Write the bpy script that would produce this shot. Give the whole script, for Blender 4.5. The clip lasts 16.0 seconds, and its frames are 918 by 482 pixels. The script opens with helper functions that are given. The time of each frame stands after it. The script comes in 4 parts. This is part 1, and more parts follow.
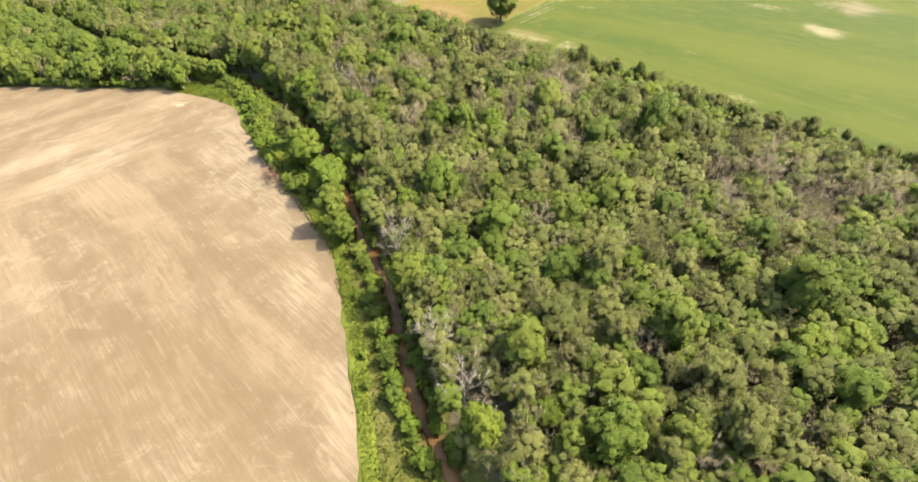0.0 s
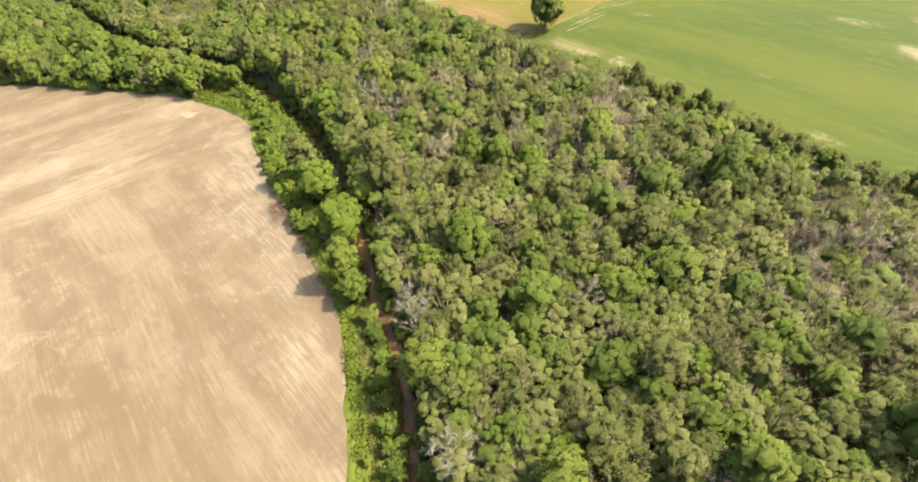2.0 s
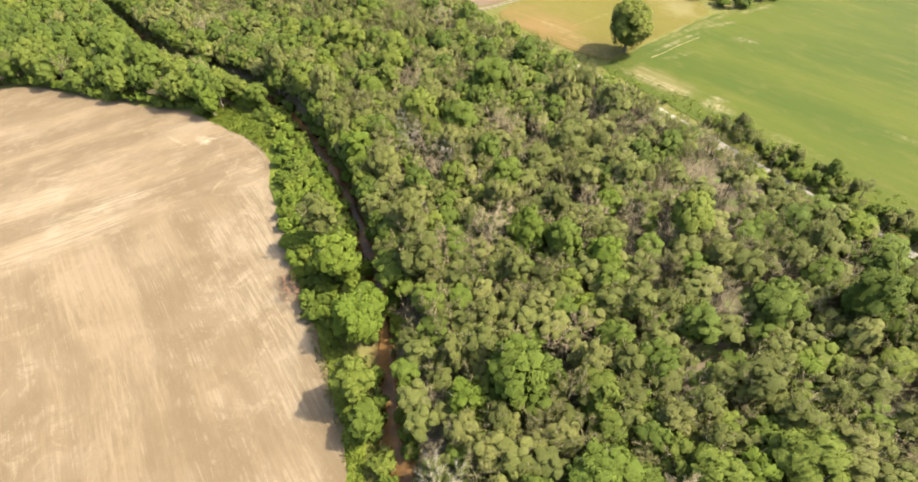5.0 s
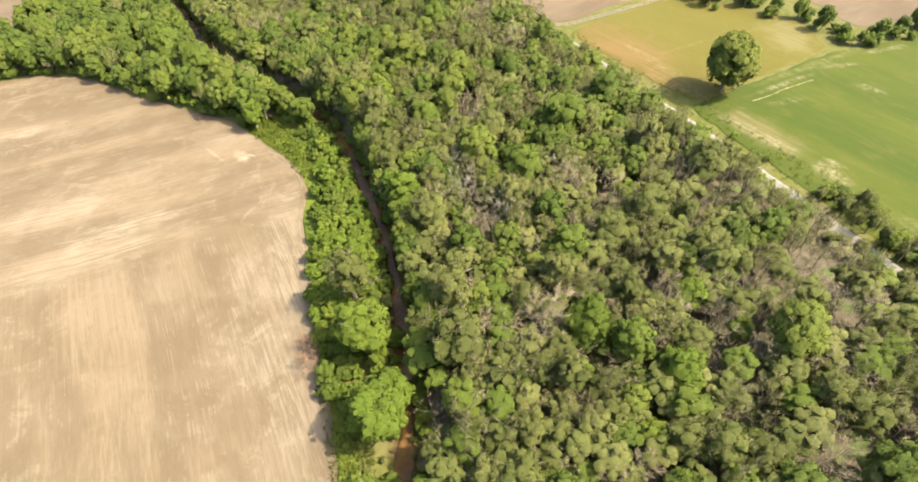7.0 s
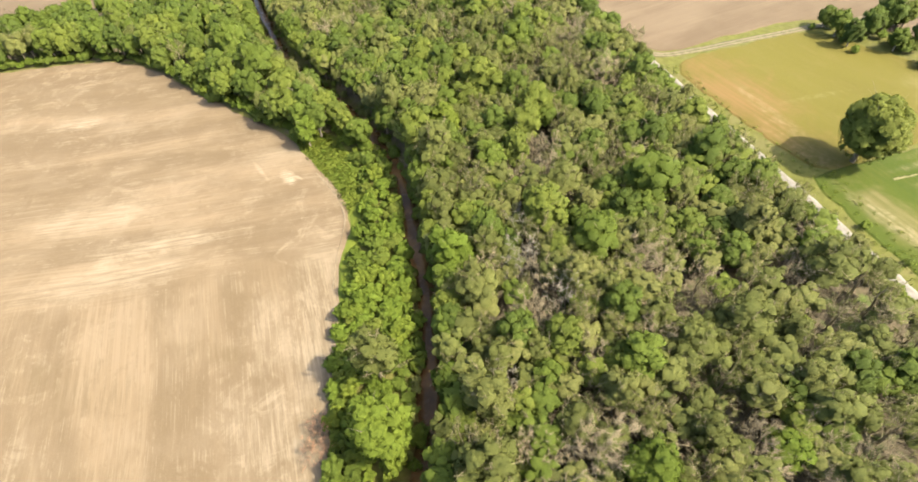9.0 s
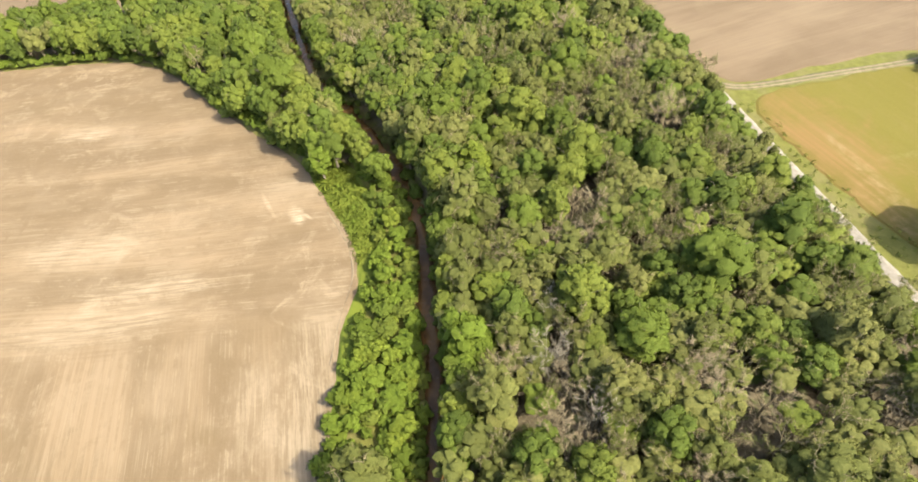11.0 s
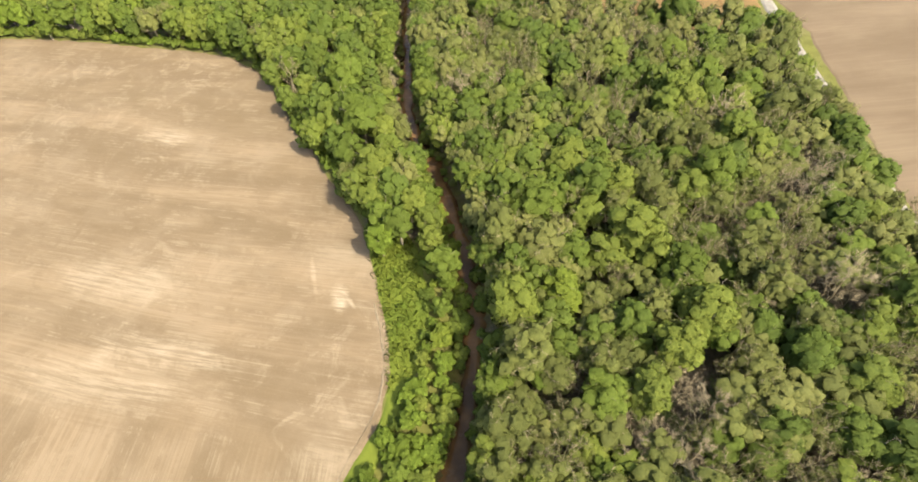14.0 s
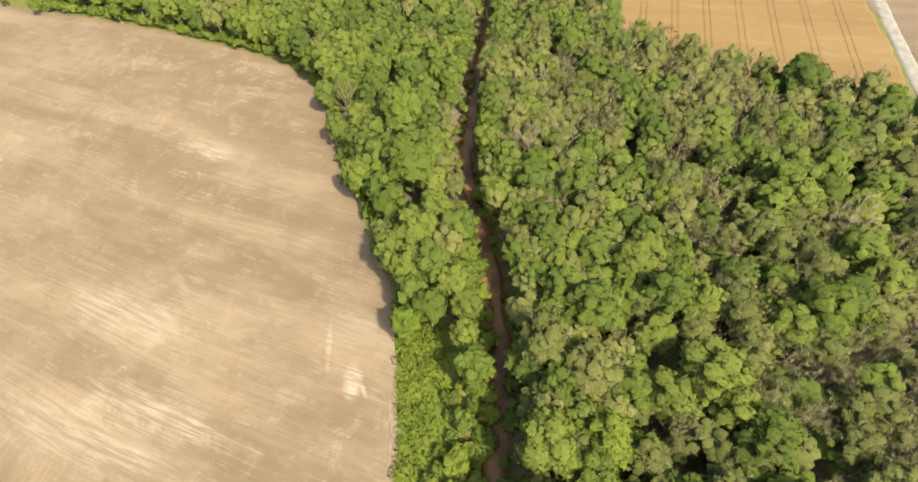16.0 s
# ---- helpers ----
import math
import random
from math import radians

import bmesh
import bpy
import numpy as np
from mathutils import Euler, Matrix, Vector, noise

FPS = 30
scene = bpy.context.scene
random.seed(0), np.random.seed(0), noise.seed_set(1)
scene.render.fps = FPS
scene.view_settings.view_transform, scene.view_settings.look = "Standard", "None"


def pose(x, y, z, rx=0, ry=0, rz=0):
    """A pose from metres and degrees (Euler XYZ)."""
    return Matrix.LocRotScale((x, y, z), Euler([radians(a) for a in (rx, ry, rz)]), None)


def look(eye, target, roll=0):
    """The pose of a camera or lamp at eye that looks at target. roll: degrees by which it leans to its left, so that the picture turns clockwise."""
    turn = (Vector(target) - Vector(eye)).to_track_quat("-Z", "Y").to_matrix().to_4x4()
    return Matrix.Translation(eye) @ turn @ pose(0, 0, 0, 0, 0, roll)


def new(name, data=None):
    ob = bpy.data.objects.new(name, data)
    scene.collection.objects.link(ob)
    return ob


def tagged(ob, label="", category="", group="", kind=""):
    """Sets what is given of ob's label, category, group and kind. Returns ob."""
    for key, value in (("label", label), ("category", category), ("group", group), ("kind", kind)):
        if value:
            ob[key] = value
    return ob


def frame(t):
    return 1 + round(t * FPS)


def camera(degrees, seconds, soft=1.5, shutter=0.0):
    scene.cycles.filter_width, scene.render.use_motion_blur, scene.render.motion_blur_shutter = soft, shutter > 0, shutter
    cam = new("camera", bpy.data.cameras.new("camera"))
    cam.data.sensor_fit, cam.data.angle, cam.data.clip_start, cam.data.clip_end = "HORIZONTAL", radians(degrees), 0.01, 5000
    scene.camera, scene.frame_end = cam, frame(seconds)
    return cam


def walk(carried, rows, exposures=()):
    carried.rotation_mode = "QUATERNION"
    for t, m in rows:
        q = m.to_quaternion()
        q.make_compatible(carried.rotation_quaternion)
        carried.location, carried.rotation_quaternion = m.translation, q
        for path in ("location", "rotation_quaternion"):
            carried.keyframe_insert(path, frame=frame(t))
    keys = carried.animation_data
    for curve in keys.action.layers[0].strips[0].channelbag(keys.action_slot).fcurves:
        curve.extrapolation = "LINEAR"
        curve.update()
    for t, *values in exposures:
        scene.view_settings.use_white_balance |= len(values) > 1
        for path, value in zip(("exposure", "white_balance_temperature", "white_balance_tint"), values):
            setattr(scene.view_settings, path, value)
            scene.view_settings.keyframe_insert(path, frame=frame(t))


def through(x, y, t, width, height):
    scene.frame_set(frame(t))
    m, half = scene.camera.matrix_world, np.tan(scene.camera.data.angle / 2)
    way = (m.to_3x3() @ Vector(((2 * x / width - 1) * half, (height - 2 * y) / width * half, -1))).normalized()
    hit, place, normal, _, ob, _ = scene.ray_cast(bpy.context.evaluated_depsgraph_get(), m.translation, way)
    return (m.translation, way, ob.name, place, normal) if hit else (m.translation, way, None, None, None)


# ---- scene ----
# camera: seconds, eye in metres, heading to the left, degrees looking down, roll
cam = camera(82.0, 16.0, soft=1.75)
PATH = [
    (0.0, 1.25, -0.09, 100.79, 3.48, 43.19, -5.00),
    (0.5, 1.25, 7.48, 100.78, 4.94, 43.56, -4.99),
    (1.0, 0.99, 15.00, 100.74, 5.62, 43.96, -4.94),
    (1.5, 0.53, 22.48, 100.66, 6.58, 44.40, -5.07),
    (2.0, -0.13, 29.86, 100.57, 7.62, 44.80, -5.08),
    (2.5, -0.94, 37.15, 100.44, 7.94, 45.11, -5.11),
    (3.0, -1.90, 44.34, 100.30, 8.75, 45.53, -5.18),
    (3.5, -2.98, 51.40, 100.11, 9.78, 45.94, -5.34),
    (4.0, -4.16, 58.37, 99.92, 11.03, 46.34, -5.46),
    (6.5, -11.51, 91.68, 98.70, 19.66, 47.68, -5.08),
    (7.0, -13.23, 98.11, 98.41, 21.74, 47.87, -5.18),
    (7.5, -15.08, 104.49, 98.12, 23.07, 48.11, -5.16),
    (8.0, -17.02, 110.85, 97.83, 24.63, 48.40, -5.30),
    (8.5, -19.07, 117.17, 97.53, 27.79, 48.57, -5.49),
    (9.0, -21.26, 123.46, 97.21, 31.87, 48.73, -5.54),
    (11.5, -34.57, 154.50, 95.68, 39.93, 50.76, -7.11),
    (12.0, -37.82, 160.55, 95.39, 42.38, 50.90, -7.17),
    (12.5, -41.29, 166.47, 95.11, 46.31, 51.01, -7.40),
    (13.0, -45.01, 172.22, 94.84, 50.40, 51.00, -7.38),
    (13.5, -49.00, 177.79, 94.58, 53.77, 51.14, -7.32),
    (14.0, -53.26, 183.08, 94.33, 55.62, 51.35, -7.33),
    (14.5, -57.81, 188.03, 94.11, 57.57, 51.61, -7.47),
    (15.0, -62.67, 192.57, 93.89, 61.20, 51.78, -7.48),
    (15.5, -67.86, 196.60, 93.70, 63.84, 51.84, -6.94),
    (16.0, -73.36, 200.03, 93.52, 65.14, 52.04, -6.37),
]
walk(cam, [(t, pose(x, y, z, 90 - down, 0, turn) @ pose(0, 0, 0, 0, 0, roll)) for t, x, y, z, turn, down, roll in PATH],
     [(0.0, 2.22, 6950.0, 9.0), (4.0, 2.18, 6950.0, 9.0), (7.0, 2.18, 6950.0, 9.0), (12.0, 2.10, 6950.0, 9.0), (16.0, 1.94, 6950.0, 9.0)])

# daylight: clear sky, shadows fall to the west-south-west
SUN_EL, SUN_AZ = radians(50), math.atan2(0.24, 0.97)
world = bpy.data.worlds.new("sky")
scene.world = world
world.use_nodes = True
sky = world.node_tree.nodes.new("ShaderNodeTexSky")
sky.sky_type, sky.sun_disc = "NISHITA", False
sky.dust_density, sky.ozone_density = 3.5, 0.6
sky.sun_elevation, sky.sun_rotation = SUN_EL, math.pi / 2 - SUN_AZ
world.node_tree.links.new(sky.outputs[0], world.node_tree.nodes["Background"].inputs[0])
world.node_tree.nodes["Background"].inputs[1].default_value = 0.20
sun = new("sun", bpy.data.lights.new("sun", "SUN"))
sun.data.energy, sun.data.angle, sun.data.color = 4.3, radians(0.55), (1.0, 0.94, 0.82)
sun.matrix_world = look((0, 0, 300), Vector((0, 0, 300)) - Vector((math.cos(SUN_AZ) * math.cos(SUN_EL), math.sin(SUN_AZ) * math.cos(SUN_EL), math.sin(SUN_EL))))

# ---- materials ----


class Nodes:
    """Small wrapper to write node trees briefly."""

    def __init__(self, name):
        self.mat = bpy.data.materials.new(name)
        self.mat.use_nodes = True
        self.tree = self.mat.node_tree
        self.bsdf = self.tree.nodes["Principled BSDF"]
        self.out = self.tree.nodes["Material Output"]

    def add(self, kind, rotation_type="", operation="", interpolation_type="", data_type="", blend_type="", attribute_name=""):
        node = self.tree.nodes.new(kind)
        if rotation_type:
            node.rotation_type = rotation_type
        if operation:
            node.operation = operation
        if interpolation_type:
            node.interpolation_type = interpolation_type
        if data_type:
            node.data_type = data_type
        if blend_type:
            node.blend_type = blend_type
        if attribute_name:
            node.attribute_name = attribute_name
        return node

    def link(self, a, b):
        self.tree.links.new(a, b)

    def put(self, socket, value):
        if isinstance(value, (int, float, tuple)):
            socket.default_value = value
        else:
            self.link(value, socket)

    def position(self):
        return self.add("ShaderNodeNewGeometry").outputs["Position"]

    def mapped(self, vector, angle=0.0, scale=(1, 1, 1), shift=(0, 0, 0)):
        turn = self.add("ShaderNodeVectorRotate", rotation_type="Z_AXIS")
        self.link(vector, turn.inputs["Vector"])
        turn.inputs["Angle"].default_value = angle
        m = self.add("ShaderNodeMapping")
        self.link(turn.outputs[0], m.inputs[0])
        m.inputs["Scale"].default_value = scale
        m.inputs["Location"].default_value = shift
        return m.outputs[0]

    def noise(self, vector, scale, detail=3.0, rough=0.55, warp=0.0):
        n = self.add("ShaderNodeTexNoise")
        self.link(vector, n.inputs["Vector"])
        n.inputs["Scale"].default_value, n.inputs["Detail"].default_value = scale, detail
        n.inputs["Roughness"].default_value, n.inputs["Distortion"].default_value = rough, warp
        return n.outputs[0]

    def math(self, op, a, b=0.0, c=0.0):
        n = self.add("ShaderNodeMath", operation=op)
        for i, v in enumerate((a, b, c)):
            self.put(n.inputs[i], v)
        return n.outputs[0]

    def ramp(self, value, lo, hi, a=0.0, b=1.0):
        n = self.add("ShaderNodeMapRange", interpolation_type="SMOOTHSTEP")
        self.put(n.inputs[0], value)
        for i, v in enumerate((lo, hi, a, b)):
            n.inputs[i + 1].default_value = v
        return n.outputs[0]

    def mix(self, factor, a, b, blend="MIX"):
        n = self.add("ShaderNodeMix", data_type="RGBA", blend_type=blend)
        self.put(n.inputs[0], factor)
        for socket, v in ((n.inputs[6], a), (n.inputs[7], b)):
            self.put(socket, (*v, 1) if isinstance(v, tuple) else v)
        return n.outputs[2]

    def finish(self, colour, rough=0.9, bump=None, depth=0.1, spec=0.2):
        self.put(self.bsdf.inputs["Base Color"], (*colour, 1) if isinstance(colour, tuple) else colour)
        self.put(self.bsdf.inputs["Roughness"], rough)
        self.bsdf.inputs["Specular IOR Level"].default_value = spec
        if bump is not None:
            b = self.add("ShaderNodeBump")
            b.inputs["Strength"].default_value, b.inputs["Distance"].default_value = 0.6, depth
            self.link(bump, b.inputs["Height"])
            self.link(b.outputs[0], self.bsdf.inputs["Normal"])
        return self.mat


def leaf_material(name, dark, light, warm, through=0.3):
    """Foliage: the hue differs from tree to tree and from clump to clump, some light passes through the blades."""
    n = Nodes(name)
    pos = n.position()
    geo = n.add("ShaderNodeNewGeometry")
    info = n.add("ShaderNodeObjectInfo")
    own = n.add("ShaderNodeAttribute", attribute_name="hue").outputs["Fac"]
    tree = n.math("FRACT", n.math("ADD", info.outputs["Random"], own))
    deep = tuple(c * 0.66 for c in dark)
    colour = n.mix(n.ramp(geo.outputs["Random Per Island"], 0.0, 1.0, 0.20, 0.80), dark, light)
    colour = n.mix(n.ramp(tree, 0.45, 1.0, 0.0, 0.8), colour, warm)
    colour = n.mix(n.ramp(tree, 0.40, 0.0, 0.0, 0.6), colour, deep)
    colour = n.mix(n.ramp(n.noise(pos, 1.9, 4.0, 0.75), 0.40, 0.66, 0.0, 0.70), colour, deep)
    n.finish(colour, 0.7, n.noise(pos, 3.0, 4.0, 0.75), 0.36, 0.11)
    back = n.add("ShaderNodeBsdfTranslucent")
    n.link(n.mix(0.5, colour, light), back.inputs[0])
    both = n.add("ShaderNodeMixShader")
    both.inputs[0].default_value = through
    n.link(n.bsdf.outputs[0], both.inputs[1])
    n.link(back.outputs[0], both.inputs[2])
    n.link(both.outputs[0], n.out.inputs[0])
    return n.mat


def wood_material(name, dark, light):
    n = Nodes(name)
    pos = n.position()
    geo = n.add("ShaderNodeNewGeometry")
    colour = n.mix(n.ramp(n.noise(n.mapped(pos, 0, (3, 3, 0.6)), 2.0, 4.0), 0.3, 0.7), dark, light)
    colour = n.mix(n.math("MULTIPLY", geo.outputs["Random Per Island"], 0.5), colour, light)
    return n.finish(colour, 0.9, n.noise(pos, 9.0, 3.0), 0.02)


LEAF_GREEN = leaf_material("leaves_green", (0.048, 0.068, 0.0080), (0.067, 0.091, 0.0125), (0.087, 0.101, 0.0160))
LEAF_OLIVE = leaf_material("leaves_olive", (0.059, 0.067, 0.0156), (0.077, 0.087, 0.0200), (0.100, 0.100, 0.0290))
LEAF_FRESH = leaf_material("leaves_fresh", (0.054, 0.076, 0.0072), (0.074, 0.107, 0.0120), (0.091, 0.111, 0.0131))
LEAF_DARK = leaf_material("leaves_dark", (0.041, 0.060, 0.0084), (0.061, 0.085, 0.0121), (0.078, 0.092, 0.0144))
LEAF_OAK = leaf_material("leaves_oak", (0.053, 0.070, 0.0097), (0.083, 0.102, 0.0151), (0.096, 0.106, 0.0173))
GRASS = leaf_material("weed_leaves", (0.062, 0.086, 0.0094), (0.088, 0.112, 0.0130), (0.099, 0.109, 0.0158))
BARK = wood_material("bark", (0.060, 0.048, 0.036), (0.160, 0.132, 0.100))
DEADWOOD = wood_material("dead_wood", (0.093, 0.076, 0.0460), (0.157, 0.129, 0.0786))
BLEACHED = wood_material("bleached_wood", (0.106, 0.094, 0.070), (0.170, 0.152, 0.116))
RUSSET = wood_material("russet_twigs", (0.110, 0.062, 0.036), (0.190, 0.112, 0.066))
TWIG = wood_material("grey_twigs", (0.097, 0.081, 0.0482), (0.161, 0.134, 0.0821))


def blotch(n, pos, x, y, long, wide, angle, ragged=0.5, scale=0.12):
    """A ragged oval patch of ground, 1 inside and 0 outside."""
    shift = n.add("ShaderNodeVectorMath", operation="SUBTRACT")
    n.link(pos, shift.inputs[0])
    shift.inputs[1].default_value = (x, y, 0)
    q = n.add("ShaderNodeVectorMath", operation="LENGTH")
    n.link(n.mapped(shift.outputs[0], -angle, (1 / long, 1 / wide, 0)), q.inputs[0])
    d = n.math("ADD", q.outputs["Value"], n.math("MULTIPLY", n.math("SUBTRACT", n.noise(pos, scale, 5.0, 0.7, 0.5), 0.5), ragged * 3.0))
    return n.ramp(d, 1.45, 0.25)


PALE_SOIL = (0.153, 0.125, 0.086)
CHALKY_SOIL = (0.172, 0.144, 0.101)
DAMP_SOIL = (0.064, 0.047, 0.025)


def soil_material(name, dark, mid, pale, rows_at, headland_at=None, line=None, strong=1.0, patches=()):
    """Bare tilled soil: pale residue in streaks along the rows, damp bands, machine marks."""
    n = Nodes(name)
    pos = n.position()
    bent = n.add("ShaderNodeVectorMath", operation="ADD")
    wave = n.add("ShaderNodeTexNoise")
    n.link(pos, wave.inputs["Vector"])
    wave.inputs["Scale"].default_value, wave.inputs["Detail"].default_value = 0.012, 1.0
    big = n.add("ShaderNodeVectorMath", operation="SCALE")
    n.link(wave.outputs["Color"], big.inputs[0])
    big.inputs["Scale"].default_value = 7.0
    n.link(pos, bent.inputs[0])
    n.link(big.outputs[0], bent.inputs[1])
    warped = bent.outputs[0]

    def streaks(angle, shift):
        fine = n.noise(n.mapped(warped, angle, (1.0, 0.055, 1), shift), 1.5, 4.0, 0.7)
        wide = n.noise(n.mapped(warped, angle, (1.0, 0.20, 1), shift), 0.085, 4.0, 0.6, 0.4)
        row = n.noise(n.mapped(warped, angle, (1.0, 0.005, 1), shift), 2.2, 1.0, 0.5)
        return fine, wide, row

    a = streaks(rows_at, (3, 1, 0))
    if headland_at is not None:
        b = streaks(headland_at, (17, 9, 0))
        nx, ny, c = line
        dot = n.add("ShaderNodeVectorMath", operation="DOT_PRODUCT")
        n.link(pos, dot.inputs[0])
        dot.inputs[1].default_value = (nx, ny, 0)
        side = n.math("SUBTRACT", n.math("ADD", dot.outputs["Value"], n.math("MULTIPLY", n.noise(pos, 0.05, 4.0), 9.0)), c + 4.5)
        zone = n.ramp(side, -5.0, 5.0)
        a = [n.math("ADD", n.math("MULTIPLY", u, n.math("SUBTRACT", 1.0, zone)), n.math("MULTIPLY", v, zone)) for u, v in zip(a, b)]
    fine, wide, row = a
    patch = n.noise(pos, 0.022, 4.0, 0.6, 0.6)
    colour = n.mix(n.ramp(wide, 0.36, 0.66), dark, mid)
    colour = n.mix(n.math("MULTIPLY", n.ramp(patch, 0.42, 0.62), 0.60), colour, dark)
    colour = n.mix(n.ramp(n.noise(pos, 0.07, 3.0, 0.5, 0.3), 0.45, 0.72, 0.0, 0.22), colour, pale)
    streak = n.math("MULTIPLY", n.ramp(fine, 0.50, 0.72), n.ramp(wide, 0.40, 0.70, 0.30, 0.95))
    colour = n.mix(n.math("MULTIPLY", streak, 0.46 * strong), colour, pale)
    colour = n.mix(n.ramp(row, 0.45, 0.62, 0.0, 0.26 * strong), colour, dark)
    colour = n.mix(n.math("MULTIPLY", n.ramp(row, 0.50, 0.36), n.ramp(wide, 0.42, 0.62, 0.04, 0.26 * strong)), colour, pale)
    colour = n.mix(n.ramp(n.noise(pos, 2.4, 4.0, 0.7), 0.45, 0.75, 0.0, 0.30), colour, mid)
    if patches:
        torn = n.noise(warped, 0.16, 6.0, 0.72, 0.8)
        region = n.noise(pos, 0.018, 2.0, 0.5)
        colour = n.mix(n.math("MULTIPLY", n.ramp(torn, 0.50, 0.68), n.ramp(region, 0.42, 0.62, 0.0, 0.32)), colour, PALE_SOIL)
        colour = n.mix(n.math("MULTIPLY", n.ramp(torn, 0.46, 0.30), n.ramp(region, 0.60, 0.42, 0.0, 0.30)), colour, DAMP_SOIL)
        colour = n.mix(n.math("MULTIPLY", n.ramp(row, 0.50, 0.64), n.ramp(torn, 0.42, 0.60, 0.0, 0.24)), colour, PALE_SOIL)
    for (x, y, long, wide, angle), tone, amount in patches:
        colour = n.mix(n.math("MULTIPLY", blotch(n, pos, x, y, long, wide, radians(angle), 0.9), n.ramp(fine, 0.40, 0.64, 0.1, amount)), colour, tone)
    return n.finish(colour, 0.95, n.noise(pos, 3.0, 4.0, 0.7), 0.06, 0.1)


def turf_material(name, deep, light, dry, rows_at, drying=0.5, lines=0.35, patches=()):
    """Sown or mown grass: streaks along the drilling, dry patches."""
    n = Nodes(name)
    pos = n.position()
    fine = n.noise(n.mapped(pos, rows_at, (1.0, 0.05, 1)), 0.6, 4.0, 0.65)
    wide = n.noise(n.mapped(pos, rows_at, (1.0, 0.22, 1)), 0.035, 4.0, 0.6, 0.5)
    colour = n.mix(n.ramp(wide, 0.35, 0.65), deep, light)
    colour = n.mix(n.ramp(fine, 0.5, 0.75, 0.0, lines), colour, dry)
    colour = n.mix(n.ramp(wide, 0.60, 0.78, 0.0, drying), colour, dry)
    colour = n.mix(n.ramp(n.noise(pos, 1.3, 4.0, 0.7), 0.4, 0.75, 0.0, 0.45), colour, deep)
    colour = n.mix(n.ramp(n.noise(n.mapped(pos, rows_at, (1.0, 0.3, 1)), 0.28, 5.0, 0.7, 0.4), 0.50, 0.68, 0.0, 0.40), colour, dry)
    for (x, y, long, wide, angle), tone in patches:
        if wide > 5.0:
            colour = n.mix(n.math("MULTIPLY", blotch(n, pos, x, y, long, wide, radians(angle), 0.8, 0.09), n.ramp(fine, 0.30, 0.70, 0.35, 0.9)), colour, tone)
            continue
        torn = n.math("MULTIPLY", n.ramp(n.noise(pos, 0.42, 5.0, 0.72, 0.6), 0.34, 0.72), n.ramp(fine, 0.34, 0.62, 0.25, 0.9))
        colour = n.mix(n.math("MULTIPLY", blotch(n, pos, x, y, long, wide, radians(angle), 0.8), torn), colour, tone)
    return n.finish(colour, 0.9, n.noise(pos, 4.0, 4.0, 0.7), 0.08, 0.1)


def gravel_material(name, dark, pale):
    n = Nodes(name)
    pos = n.position()
    colour = n.mix(n.ramp(n.noise(pos, 0.5, 5.0, 0.7), 0.35, 0.65), dark, pale)
    colour = n.mix(n.ramp(n.noise(pos, 14.0, 3.0, 0.7), 0.4, 0.7, 0.0, 0.4), colour, dark)
    return n.finish(colour, 0.95, n.noise(pos, 12.0, 3.0), 0.03, 0.15)


def ground_material():
    """Leaf litter under the trees, rank grass elsewhere; 'wooded' says which grows where."""
    n = Nodes("ground_cover")
    pos = n.position()
    where = n.add("ShaderNodeAttribute", attribute_name="wooded").outputs["Fac"]
    litter = n.mix(n.ramp(n.noise(pos, 0.4, 5.0, 0.7), 0.35, 0.65), (0.040, 0.034, 0.020), (0.076, 0.062, 0.040))
    litter = n.mix(n.ramp(n.noise(pos, 0.17, 4.0, 0.6), 0.5, 0.62, 0.0, 0.8), litter, (0.049, 0.073, 0.016))
    grass = n.mix(n.ramp(n.noise(pos, 0.35, 5.0, 0.65), 0.3, 0.7), (0.044, 0.047, 0.010), (0.066, 0.066, 0.016))
    grass = n.mix(n.ramp(n.noise(pos, 0.12, 4.0, 0.65), 0.45, 0.65, 0.0, 0.5), grass, (0.074, 0.064, 0.028))
    bank = n.add("ShaderNodeAttribute", attribute_name="bank").outputs["Fac"]
    mud = n.mix(n.ramp(n.noise(pos, 0.8, 4.0, 0.7), 0.35, 0.65), (0.034, 0.022, 0.010), (0.074, 0.046, 0.020))
    cover = n.mix(n.math("MULTIPLY", bank, n.ramp(n.noise(pos, 0.35, 4.0, 0.7), 0.30, 0.55)), n.mix(where, grass, litter), mud)
    return n.finish(cover, 0.95, n.noise(pos, 2.0, 4.0), 0.15, 0.1)


def water_material():
    n = Nodes("muddy_water")
    pos = n.position()
    # Brown silt tones; the brighter patches also stand in for sunlit water.
    colour = n.mix(n.ramp(n.noise(pos, 0.12, 3.0), 0.35, 0.65), (0.036, 0.021, 0.008), (0.100, 0.055, 0.019))
    colour = n.mix(n.ramp(n.noise(pos, 0.7, 4.0, 0.7), 0.5, 0.7, 0.0, 0.5), colour, (0.043, 0.028, 0.018))
    return n.finish(colour, n.ramp(n.noise(pos, 0.5, 2.0), 0.3, 0.7, 0.15, 0.3), n.noise(pos, 1.4, 3.0), 0.015, 0.09)


